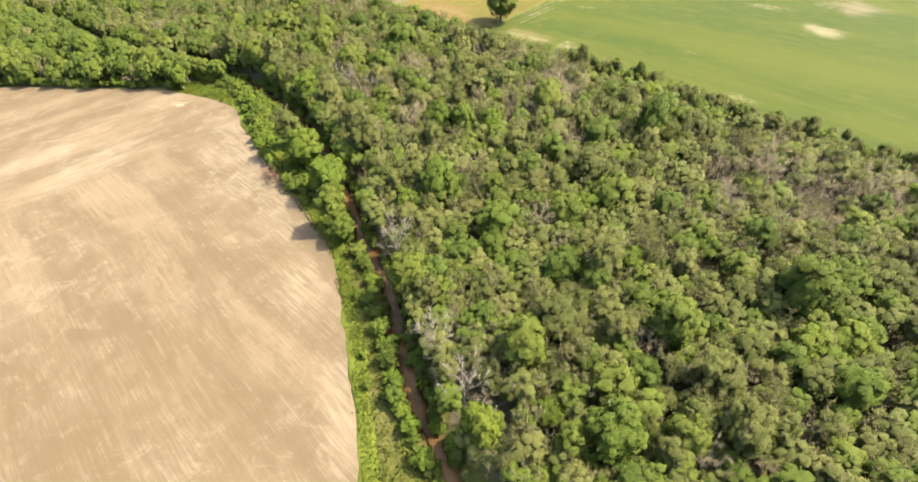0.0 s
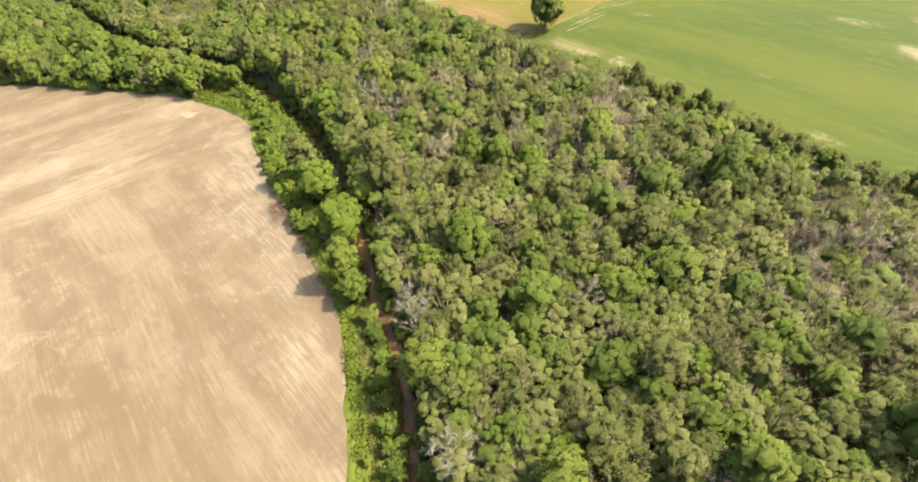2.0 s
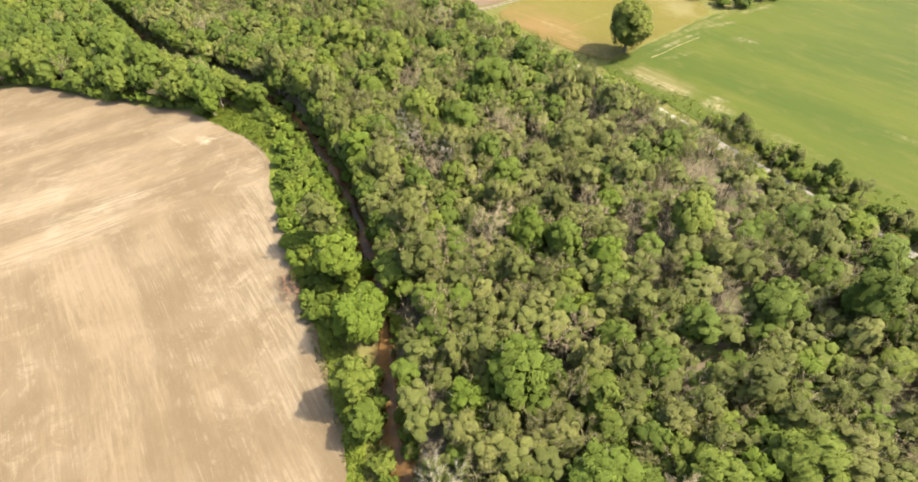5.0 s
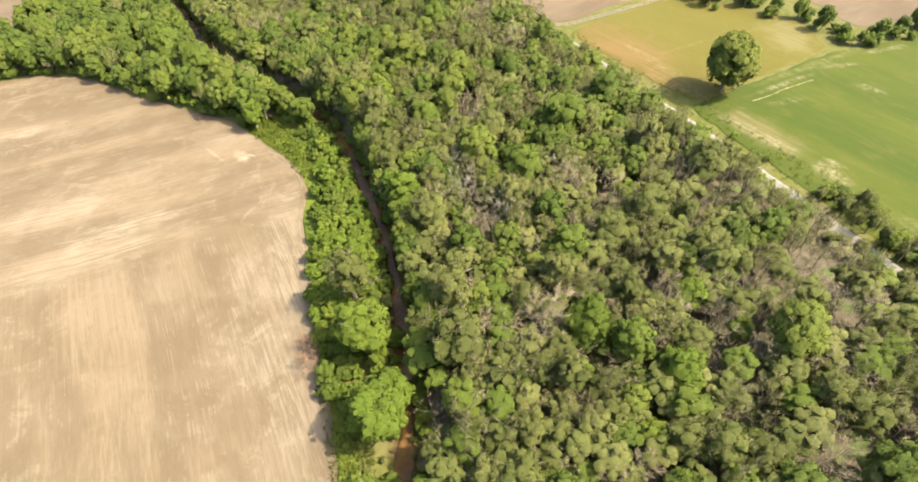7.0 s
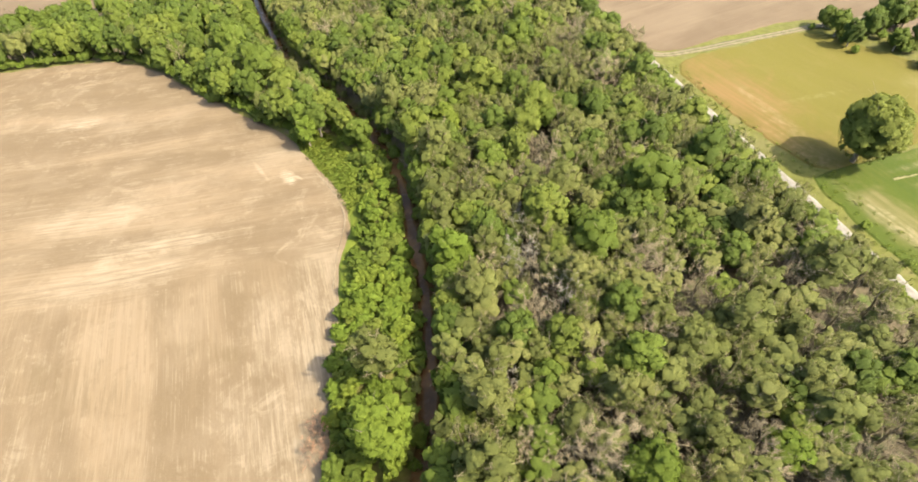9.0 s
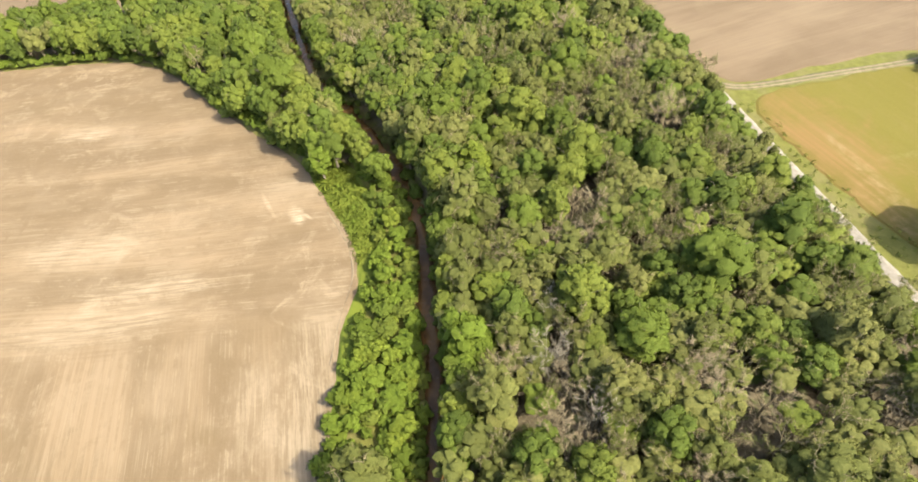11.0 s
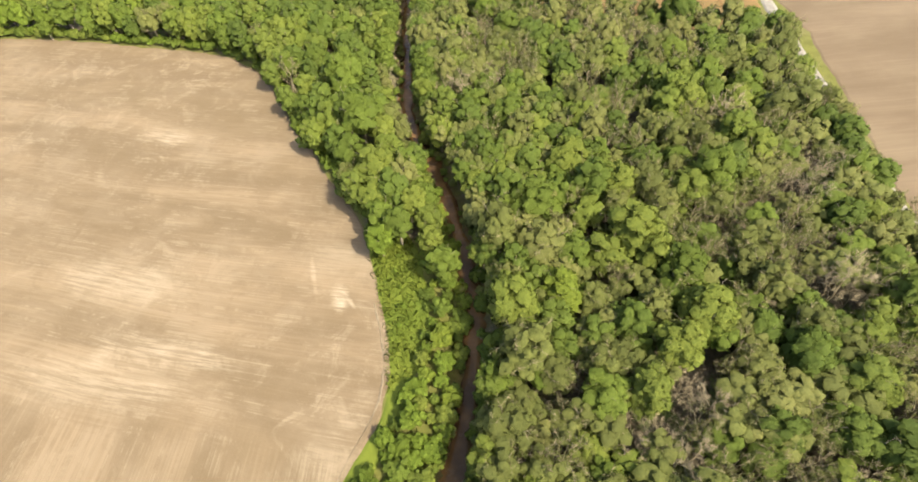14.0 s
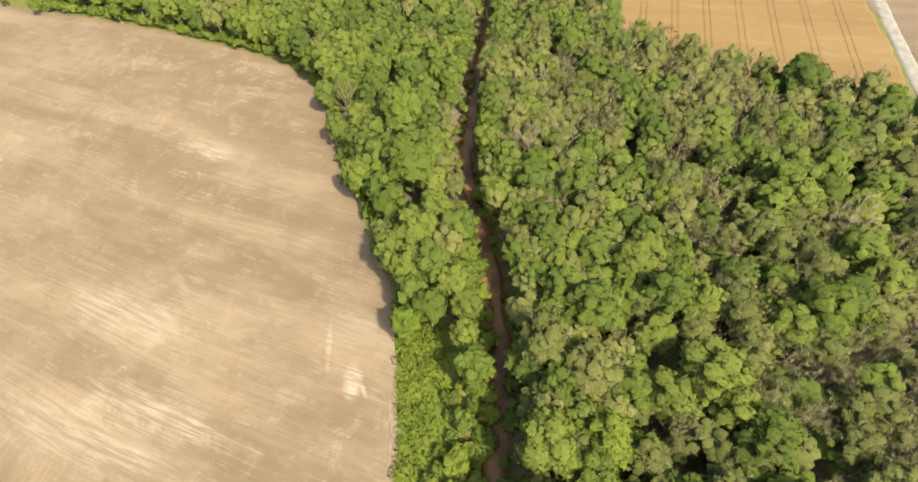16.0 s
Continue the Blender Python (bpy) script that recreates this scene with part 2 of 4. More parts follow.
SOIL = soil_material("tilled_soil", (0.066, 0.048, 0.027), (0.098, 0.072, 0.043), (0.122, 0.097, 0.066), radians(-45), radians(52), (-0.62, 0.785, 197.0), 0.85, [
    ((-121.4, 197.2, 4.0, 1.5, -28), CHALKY_SOIL, 0.9), ((-119.6, 198.2, 2.8, 0.5, -5), CHALKY_SOIL, 0.7), ((-131, 196, 6, 0.5, -25), PALE_SOIL, 0.6), ((-128, 204, 14, 4, 30), PALE_SOIL, 0.4), 
    ((-205, 200, 40, 7, 30), DAMP_SOIL, 0.5), ((-240, 185, 50, 8, 40), DAMP_SOIL, 0.5), ((-95, 172, 26, 7, 40), DAMP_SOIL, 0.45), ((-48, 88, 10, 5, -60), PALE_SOIL, 0.5),
    ((-60, 66, 22, 12, -50), DAMP_SOIL, 0.4), ((-85, 50, 60, 38, -45), DAMP_SOIL, 0.7), ((-160, 162, 15, 6, 40), PALE_SOIL, 0.6), ((-138, 150, 22, 5, 43), PALE_SOIL, 0.6), ((-97.6, 146.7, 9, 2.5, 20), DAMP_SOIL, 0.8),
    ((-93.4, 155.7, 9, 5, -45), PALE_SOIL, 0.4), ((-78, 138, 12, 6, -50), PALE_SOIL, 0.4), ((-45.5, 94.5, 8, 4, -60), PALE_SOIL, 0.5), ((-31, 57, 16, 4, -76), PALE_SOIL, 0.5), ((-89, 107, 18, 12, -45), DAMP_SOIL, 0.6),
    ((-202, 190.5, 10, 3, 30), PALE_SOIL, 0.8), ((-122, 126, 22, 6, 15), DAMP_SOIL, 0.7), ((-135, 163, 14, 3.5, 38), PALE_SOIL, 0.8), ((-84, 162, 26, 6, -56), PALE_SOIL, 0.55), ((-62, 128, 22, 6, -60), PALE_SOIL, 0.45)])
SOIL_FAR = soil_material("far_soil", (0.058, 0.042, 0.0251), (0.078, 0.058, 0.0365), (0.099, 0.078, 0.0494), radians(38), strong=0.5)
WHEAT = turf_material("ripe_grain", (0.078, 0.050, 0.0190), (0.091, 0.060, 0.0233), (0.102, 0.076, 0.0337), radians(46), 0.3, 0.2)
WHEEL = turf_material("trodden_grain", (0.064, 0.037, 0.0135), (0.076, 0.045, 0.0165), (0.086, 0.053, 0.0214), radians(46), 0.3, 0.2)
PINK_SAND = (0.098, 0.078, 0.049)
STRAW, SAND = (0.093, 0.081, 0.035), (0.128, 0.107, 0.063)
GREEN = turf_material("sown_green", (0.0220, 0.0330, 0.0031), (0.0343, 0.0420, 0.0039), (0.0510, 0.0480, 0.0102), radians(-50), 0.45, 0.40, [
    ((27, 244, 13, 5.2, -40), (0.079, 0.066, 0.027)), ((25, 243, 13, 2.6, -36), SAND), ((42, 230, 6, 3.2, -42), SAND), ((44, 234, 3, 1.2, -30), SAND), ((59, 274.5, 4.5, 1.6, -30), SAND), ((67, 301, 8, 1.3, 32), SAND),
    ((51, 287, 6, 1.5, 22), SAND), ((34, 262, 6, 1.5, 30), STRAW), ((46, 288, 26, 1.6, 42), STRAW), ((34, 272, 12, 1.2, 42), SAND), ((178.3, 252.3, 11.3, 9, -41), PINK_SAND), ((153.5, 229.8, 9.1, 5.5, -55), SAND), ((142.4, 259.9, 9.5, 3.5, -36), SAND), ((98.3, 176.0, 5.6, 2.2, -51), SAND), ((92.0, 217.2, 4.0, 1.2, -40), STRAW), ((60, 212, 12, 2.0, -42), STRAW)])
YELLOW = turf_material("dry_meadow", (0.049, 0.043, 0.0066), (0.059, 0.052, 0.0093), (0.070, 0.056, 0.0159), radians(-55), 0.5, 0.35, [
    ((-16, 284, 24, 12, -45), (0.089, 0.054, 0.021)), ((4, 265, 14, 5, -40), (0.104, 0.070, 0.034)), ((-8, 280, 16, 2, -45), (0.104, 0.077, 0.038)), ((3, 290, 10, 1.0, 40), STRAW), ((38, 304, 8, 12, 20), STRAW)])
GRAVEL = gravel_material("pale_gravel", (0.086, 0.078, 0.063), (0.124, 0.115, 0.096))
PALE_EARTH = gravel_material("scraped_earth", (0.077, 0.060, 0.0374), (0.110, 0.088, 0.0578))
STRAW_PALE = gravel_material("cut_straw", (0.056, 0.056, 0.020), (0.115, 0.102, 0.047))
TRACK_SOIL = gravel_material("farm_track", (0.046, 0.046, 0.018), (0.074, 0.068, 0.032))
RANK_GRASS = turf_material("rank_grass", (0.040, 0.055, 0.0065), (0.058, 0.071, 0.0086), (0.063, 0.067, 0.0130), 0.0, 0.3, 0.2)
GROUND = ground_material()
WATER = water_material()

# ---- the plan ----
FIELD_EDGE = [(-13, -26), (-20, 20), (-25, 44), (-32, 73), (-41, 104), (-49, 118), (-56, 129), (-64, 140), (-73, 154), (-83, 168), (-90, 179), (-96, 191), (-105, 198),
              (-118, 204), (-133, 211), (-147, 213), (-161, 215), (-182, 218), (-202, 222), (-221, 222), (-237, 216), (-260, 200), (-290, 179), (-335, 140), (-390, 91)]
CREEK = [(8, -6), (0, 20), (-9, 47), (-13, 54), (-15.6, 62.5), (-18.2, 71.8), (-20.6, 82.3), (-25.3, 95.5), (-29.5, 104), (-34, 113.5), (-36.8, 119.5), (-39.8, 127.5),
         (-42, 135.4), (-45.6, 143), (-48.9, 151), (-53, 158), (-57.2, 165), (-61.5, 172), (-67, 179.8), (-74, 188.8), (-80.5, 196.2), (-90.5, 208), (-104.2, 219.2),
         (-119, 228), (-137, 236), (-159, 244), (-182, 260), (-204, 277), (-247, 309), (-280, 341), (-330, 390)]
ROAD = [(260, -10), (182, 68), (130, 120), (88, 159), (66, 182), (34, 216), (5, 245), (-16, 265), (-43, 291), (-79, 324), (-114, 356), (-151, 390), (-195, 433), (-390, 624)]
TRACK = [(-50, 297.5), (-42.5, 298.4), (-33, 305.3), (-21.5, 315.8), (0, 335), (26, 359), (78, 429)]
GREEN_FIELD = [(11, 257), (10, 249), (37.5, 220), (69.5, 186.5), (92, 164), (134, 124), (186, 74), (520, -130), (620, 560), (200, 420), (88, 322), (63, 303), (48, 293), (30, 275)]
YELLOW_FIELD = [(-35, 294), (-18, 276), (0, 262), (10, 259), (29, 278), (47, 296), (48, 303), (40, 318), (18, 326), (-1, 330), (-20, 313)]
BROWN_FIELD = [(-46.5, 301.5), (-76, 328), (-102, 354), (-180, 433), (0, 546), (208, 468), (88, 334), (62, 318), (47, 335), (2, 341.5), (-25, 320)]
WHEAT_FIELD = [(-199, 322), (-179, 312), (-143, 327.5), (-124, 339), (-120.5, 356), (-153.5, 386.5), (-208, 438), (-338, 468), (-260, 390)]
WEST_FIELD = [(-262, 250), (-295, 206), (-345, 158), (-420, 110), (-600, 200), (-420, 380), (-300, 300)]
WOODS_EAST = [(6, 32), (-6, 52), (-21, 92), (-34, 123), (-52, 165), (-67, 188), (-85, 208), (-100, 221), (-118, 232), (-151, 246), (-182, 265), (-217, 293),
              (-276, 346), (-270, 380), (-230, 352), (-196, 316), (-177, 306.5), (-142, 321.5), (-121.5, 333.5), (-110, 346), (-82, 323), (-47, 290), (-20, 264),
              (1, 244), (30, 215), (62, 181), (84, 157), (126, 117), (150, 90), (110, 55), (85, 30)]
WOODS_WEST = [(-121, 209), (-133, 213.5), (-147, 215.5), (-161, 217), (-182, 220), (-202, 224), (-222, 224.5), (-239, 218), (-262, 203), (-292, 182), (-345, 141), (-349, 153),
              (-297, 199), (-262, 240), (-290, 290), (-380, 360), (-340, 390), (-283, 343), (-224, 291), (-189, 262), (-156, 244), (-138, 236), (-125, 226)]


def unit(v):
    return v / np.maximum(np.linalg.norm(v, axis=-1, keepdims=True), 1e-9)


def smooth(points, step=3.0, closed=False):
    """A rounded line through the points, in even steps."""
    p = np.array(points, float)
    n = len(p)
    out = []
    for i in range(n if closed else n - 1):
        a, b, c, d = (p[(i + k) % n] if closed else p[min(max(i + k, 0), n - 1)] for k in (-1, 0, 1, 2))
        m = max(1, int(np.linalg.norm(c - b) / step))
        t = (np.arange(m) / m)[:, None]
        out.append(0.5 * (2 * b + (c - a) * t + (2 * a - 5 * b + 4 * c - d) * t ** 2 + (3 * b - a - 3 * c + d) * t ** 3))
    if not closed:
        out.append(p[-1:])
    return np.concatenate(out)


def away(points, line):
    """Distance of points from a line of segments."""
    points, best = np.asarray(points, float), None
    for a, b in zip(line[:-1], line[1:]):
        ab = b - a
        t = np.clip(((points - a) @ ab) / (ab @ ab), 0, 1)
        d = np.hypot(*(points - a - t[:, None] * ab).T)
        best = d if best is None else np.minimum(best, d)
    return best


def inside(points, polygon):
    points, poly = np.asarray(points, float), np.asarray(polygon, float)
    hit = np.zeros(len(points), bool)
    for (x0, y0), (x1, y1) in zip(poly, np.roll(poly, -1, 0)):
        cross = (y0 > points[:, 1]) != (y1 > points[:, 1])
        hit ^= cross & (points[:, 0] < (x1 - x0) * (points[:, 1] - y0) / (y1 - y0 + 1e-9) + x0)
    return hit


EDGE_LINE, CREEK_LINE, ROAD_LINE, TRACK_LINE = smooth(FIELD_EDGE), smooth(CREEK), smooth(ROAD), smooth(TRACK)


def array_mesh(name, verts, tris, materials, index=None, soft=False):
    me = bpy.data.meshes.new(name)
    verts, tris = np.asarray(verts, np.float32), np.asarray(tris, np.int32)
    normals, verts = verts[:, 3:], np.ascontiguousarray(verts[:, :3])
    me.vertices.add(len(verts))
    me.vertices.foreach_set("co", verts.ravel())
    me.loops.add(tris.size)
    me.loops.foreach_set("vertex_index", tris.ravel())
    me.polygons.add(len(tris))
    me.polygons.foreach_set("loop_start", np.arange(0, tris.size, tris.shape[1], dtype=np.int32))
    for m in materials:
        me.materials.append(m)
    if index is not None:
        me.polygons.foreach_set("material_index", np.asarray(index, np.int32))
    me.polygons.foreach_set("use_smooth", np.full(len(tris), soft or normals.shape[1] == 3))
    me.update(calc_edges=True)
    if normals.shape[1] == 3:
        me.attributes.new("custom_normal", "FLOAT_VECTOR", "POINT").data.foreach_set("vector", np.ascontiguousarray(normals).ravel())
    return me


# ---- ground, one sheet to the horizon, with the creek's channel pressed into it ----
def axis(lo, hi, step):
    far = [60, 150, 300, 600, 1200, 2400, 4500]
    return np.concatenate([[lo - f for f in reversed(far)], np.arange(lo, hi, step), [hi + f for f in far]])


def build_ground():
    gx, gy = axis(-350, 200, 2.0), axis(-10, 420, 2.0)
    X, Y = np.meshgrid(gx, gy)
    p = np.c_[X.ravel(), Y.ravel()]
    d = np.full(len(p), 99.0)
    near = inside(p, [(60, -40), (60, 60), (-30, 200), (-140, 280), (-320, 440), (-380, 400), (-200, 220), (-60, 90), (-30, -40)])
    d[near] = away(p[near], CREEK_LINE)
    t = np.clip((5.0 - d) / 2.8, 0, 1)
    z = -1.7 * t * t * (3 - 2 * t)
    mesh_z = z + 0.12 * np.sin(p[:, 0] * 0.31) * np.sin(p[:, 1] * 0.27) * (d < 60)
    nx, ny = len(gx), len(gy)
    i = (np.arange(ny - 1)[:, None] * nx + np.arange(nx - 1)[None]).ravel()
    me = array_mesh("ground", np.c_[p, mesh_z - 0.12], np.c_[i, i + 1, i + nx + 1, i + nx], [GROUND], soft=True)
    wooded = np.maximum(inside(p, WOODS_EAST), inside(p, WOODS_WEST)).astype(np.float32)
    me.attributes.new("wooded", "FLOAT", "POINT").data.foreach_set("value", wooded)
    me.attributes.new("bank", "FLOAT", "POINT").data.foreach_set("value", np.clip((3.0 - d) / 0.9, 0, 1).astype(np.float32))
    tagged(new("ground", me), "rank green grass and brown leaf litter on flat ground", "ground", kind="structure")


build_ground()


def creek_depth(points):
    """Height of the ground at points beside the creek."""
    t = np.clip((5.0 - away(points, CREEK_LINE)) / 2.8, 0, 1)
    return -1.7 * t * t * (3 - 2 * t) - 0.1


def sheet(name, outline, material, label, z, jitter=0.3, step=2.5, category="field"):
    """A field or patch: a flat top with a ragged edge that runs down into the ground."""
    line = smooth(outline, step, True)
    rng = np.random.default_rng(len(name) * 7 + len(outline))
    line = line + rng.normal(0, jitter, line.shape)
    tangent = np.roll(line, -1, 0) - np.roll(line, 1, 0)
    area = np.sum(line[:, 0] * np.roll(line[:, 1], -1) - line[:, 1] * np.roll(line[:, 0], -1))
    out = np.c_[tangent[:, 1], -tangent[:, 0]] / np.linalg.norm(tangent, axis=1)[:, None] * (1.0 if area > 0 else -1.0)
    bm = bmesh.new()
    top = [bm.verts.new((x, y, z)) for x, y in line]
    low = [bm.verts.new((x, y, -0.28)) for x, y in line + out * 1.3]
    bm.faces.new(top)
    for k in range(len(top)):
        bm.faces.new((top[k], low[k], low[(k + 1) % len(top)], top[(k + 1) % len(top)]))
    bmesh.ops.recalc_face_normals(bm, faces=bm.faces)
    me = bpy.data.meshes.new(name)
    bm.to_mesh(me)
    me.materials.append(material)
    return tagged(new(name, me), label, category, kind="structure")


def ribbon(name, line, half, material, label, z, category, crown=0.0, jitter=0.0, seed=1, sway=0.0):
    """A strip along a line: road, track or water."""
    rng = np.random.default_rng(seed)
    tangent = np.gradient(line, axis=0)
    side = np.c_[-tangent[:, 1], tangent[:, 0]] / np.linalg.norm(tangent, axis=1)[:, None]
    width = 1 + sway * np.sin(np.arange(len(line)) * 0.9) * np.sin(np.arange(len(line)) * 0.37 + 1)
    across = [(-1.12, -0.3), (-1.0, 0.0), (-0.45, crown), (0.0, crown * 0.7), (0.45, crown), (1.0, 0.0), (1.12, -0.3)]
    verts = []
    for u, h in across:
        w = half * u * width + rng.normal(0, jitter, len(line)) * (abs(u) > 0.9)
        verts.append(np.c_[line + side * w[:, None], np.full(len(line), z + h)])
    n = len(line)
    i = np.concatenate([np.arange(n - 1) + k * n for k in range(len(across) - 1)])
    me = array_mesh(name, np.concatenate(verts), np.c_[i, i + n, i + n + 1, i + 1], [material], soft=True)
    return tagged(new(name, me), label, category, kind="structure")


sheet("field", [tuple(q) for q in FIELD_EDGE] + [(-520, -20), (-420, -160), (-60, -160)], SOIL, "bare tan tilled field with pale streaks of crop residue", 0.03, 0.25)
sheet("field", GREEN_FIELD, GREEN, "bright green sown field with dry yellow streaks", 0.03)
sheet("field", YELLOW_FIELD, YELLOW, "yellow-green mown meadow with rusty dry patches", 0.04)
sheet("field", BROWN_FIELD, SOIL_FAR, "bare pinkish-brown field beyond the gravel road", 0.03)
sheet("field", WHEAT_FIELD, WHEAT, "ripe orange grain field crossed by tractor lines", 0.06)
sheet("field", WEST_FIELD, SOIL_FAR, "bare tan field behind the hedgerow", 0.03)
for k in range(8):
    for w in (-0.9, 0.9):
        along = np.linspace(500, 353 - 2.4 * k, 50)[:, None]
        line = np.array([0.69, 0.72]) * (97 + 9.7 * k + w) + np.array([-0.72, 0.69]) * along
        ribbon("wheel_track", line, 0.24, WHEEL, "dark tractor line through the grain", 0.085, "track", 0.0, 0.05, k + 5)
rim = EDGE_LINE[(EDGE_LINE[:, 1] > 168) & (EDGE_LINE[:, 0] > -117)] + [-0.75, -0.7]
ribbon("field_margin", rim, 0.13, PALE_EARTH, "thin pale worn strip of earth along the field's rim", 0.04, "ground", 0.0, 0.14, 44, 0.5)
margin = EDGE_LINE[(EDGE_LINE[:, 1] > 30) & (EDGE_LINE[:, 0] > -100)]
ribbon("grass_margin", margin + [2.0, 0.9], 1.9, RANK_GRASS, "strip of rank bright green grass along the field", 0.015, "grass", 0.0, 0.25, 71, 0.3)
sheet("grass_margin", [(-97, 192), (-97, 199), (-101, 205), (-110, 211.5), (-121, 217), (-132, 217), (-134, 212.5), (-118, 205), (-105, 199)], RANK_GRASS, "grassy bright green bay between the field and the bushes", 0.02, 0.4, 2.0, "grass")
ribbon("swath", smooth([(24.5, 260), (28.8, 263.5), (34.2, 269), (43, 276.6)], 0.8), 0.26, STRAW_PALE, "thin pale line of dry cut grass", 0.045, "ground", 0.0, 0.12, 60, 0.6)
ribbon("road", ROAD_LINE, 1.75, GRAVEL, "pale gravel farm road with two worn wheel tracks", 0.05, "road", 0.05, 0.12)
ribbon("road", TRACK_LINE, 1.35, TRACK_SOIL, "narrow farm track with a grassy middle branching off the gravel road", 0.03, "road", 0.03, 0.15, 2)
slope = unit(np.gradient(TRACK_LINE, axis=0))
for k, side in enumerate((-0.72, 0.72)):
    ribbon("wheel_rut", TRACK_LINE + np.c_[-slope[:, 1], slope[:, 0]] * side, 0.3, PALE_EARTH, "pale worn wheel rut of the farm track", 0.075, "track", 0.0, 0.06, 81 + k, 0.2)
ribbon("water", CREEK_LINE, 1.95, WATER, "shallow muddy brown creek water", -1.35, "water", 0.0, 0.30, 3, 0.6)

# ---- plants ----


def cards(rng, centres, outward, size, slim=0.30, loose=0.45):
    """Leaf sprays: slim pointed blades that grow up and outward and face out, as leaves do."""
    n = len(centres)
    a = unit(outward * 0.40 + [0, 0, 0.75] + loose * rng.normal(size=(n, 3)))
    b = unit(np.cross(a, outward) + 0.55 * rng.normal(size=(n, 3)))
    s = size * rng.uniform(0.65, 1.35, (n, 1))
    w = slim * rng.uniform(0.75, 1.2, (n, 1))
    b = b * np.where(np.einsum("ij,ij->i", np.cross(b, a), outward) < 0, -1.0, 1.0)[:, None]
    v = np.stack([centres + a * s * 0.80, centres - a * s * 0.45 + b * s * w, centres - a * s * 0.38 - b * s * w], 1)
    soft = unit(outward * 0.50 + [0, 0, 0.75] + 0.10 * rng.normal(size=(n, 3)))
    return np.c_[v.reshape(-1, 3), np.repeat(soft, 3, 0)], np.arange(3 * n).reshape(-1, 3)[:, [0, 2, 1]]


def spikes(starts, ends, r0):
    """Fine twigs, each a three-sided spike."""
    starts, ends = np.asarray(starts, float), np.asarray(ends, float)
    n = len(starts)
    d = unit(ends - starts)
    u = unit(np.cross(d, np.where(np.abs(d[:, 2:]) > 0.9, [[1.0, 0, 0]], [[0, 0, 1.0]])))
    w = np.cross(d, u)
    r = np.broadcast_to(r0, n)[:, None]
    v = np.stack([starts + u * r, starts + (w * 0.87 - u * 0.5) * r, starts - (w * 0.87 + u * 0.5) * r, ends], 1)
    round_off = np.stack([u, w * 0.87 - u * 0.5, -w * 0.87 - u * 0.5, d], 1)
    k = 4 * np.arange(n)[:, None]
    return np.c_[v.reshape(-1, 3), round_off.reshape(-1, 3)], np.concatenate([k + [0, 1, 3], k + [1, 2, 3], k + [2, 0, 3]])


def rods(starts, ends, r0, r1, sides=3):
    """Tapered sticks from starts to ends."""
    starts, ends = np.asarray(starts, float), np.asarray(ends, float)
    n = len(starts)
    d = unit(ends - starts)
    u = unit(np.cross(d, np.where(np.abs(d[:, 2:]) > 0.9, [[1.0, 0, 0]], [[0, 0, 1.0]])))
    w = np.cross(d, u)
    ang = np.arange(sides) * 2 * math.pi / sides
    ring = u[:, None] * np.cos(ang)[None, :, None] + w[:, None] * np.sin(ang)[None, :, None]
    r0, r1 = np.broadcast_to(r0, n)[:, None, None], np.broadcast_to(r1, n)[:, None, None]
    v = np.concatenate([starts[:, None] + ring * r0, ends[:, None] + ring * r1], 1)
    k = (2 * sides) * np.arange(n)[:, None]
    tris = []
    for s in range(sides):
        t = (s + 1) % sides
        tris += [k + [s, t, sides + t], k + [s, sides + t, sides + s]]
    return np.c_[v.reshape(-1, 3), np.concatenate([ring, ring], 1).reshape(-1, 3)], np.concatenate(tris)


def merge(parts):
    verts, tris, base = [], [], 0
    for v, t in parts:
        verts.append(v)
        tris.append(t + base)
        base += len(v)
    return np.concatenate(verts), np.concatenate(tris)


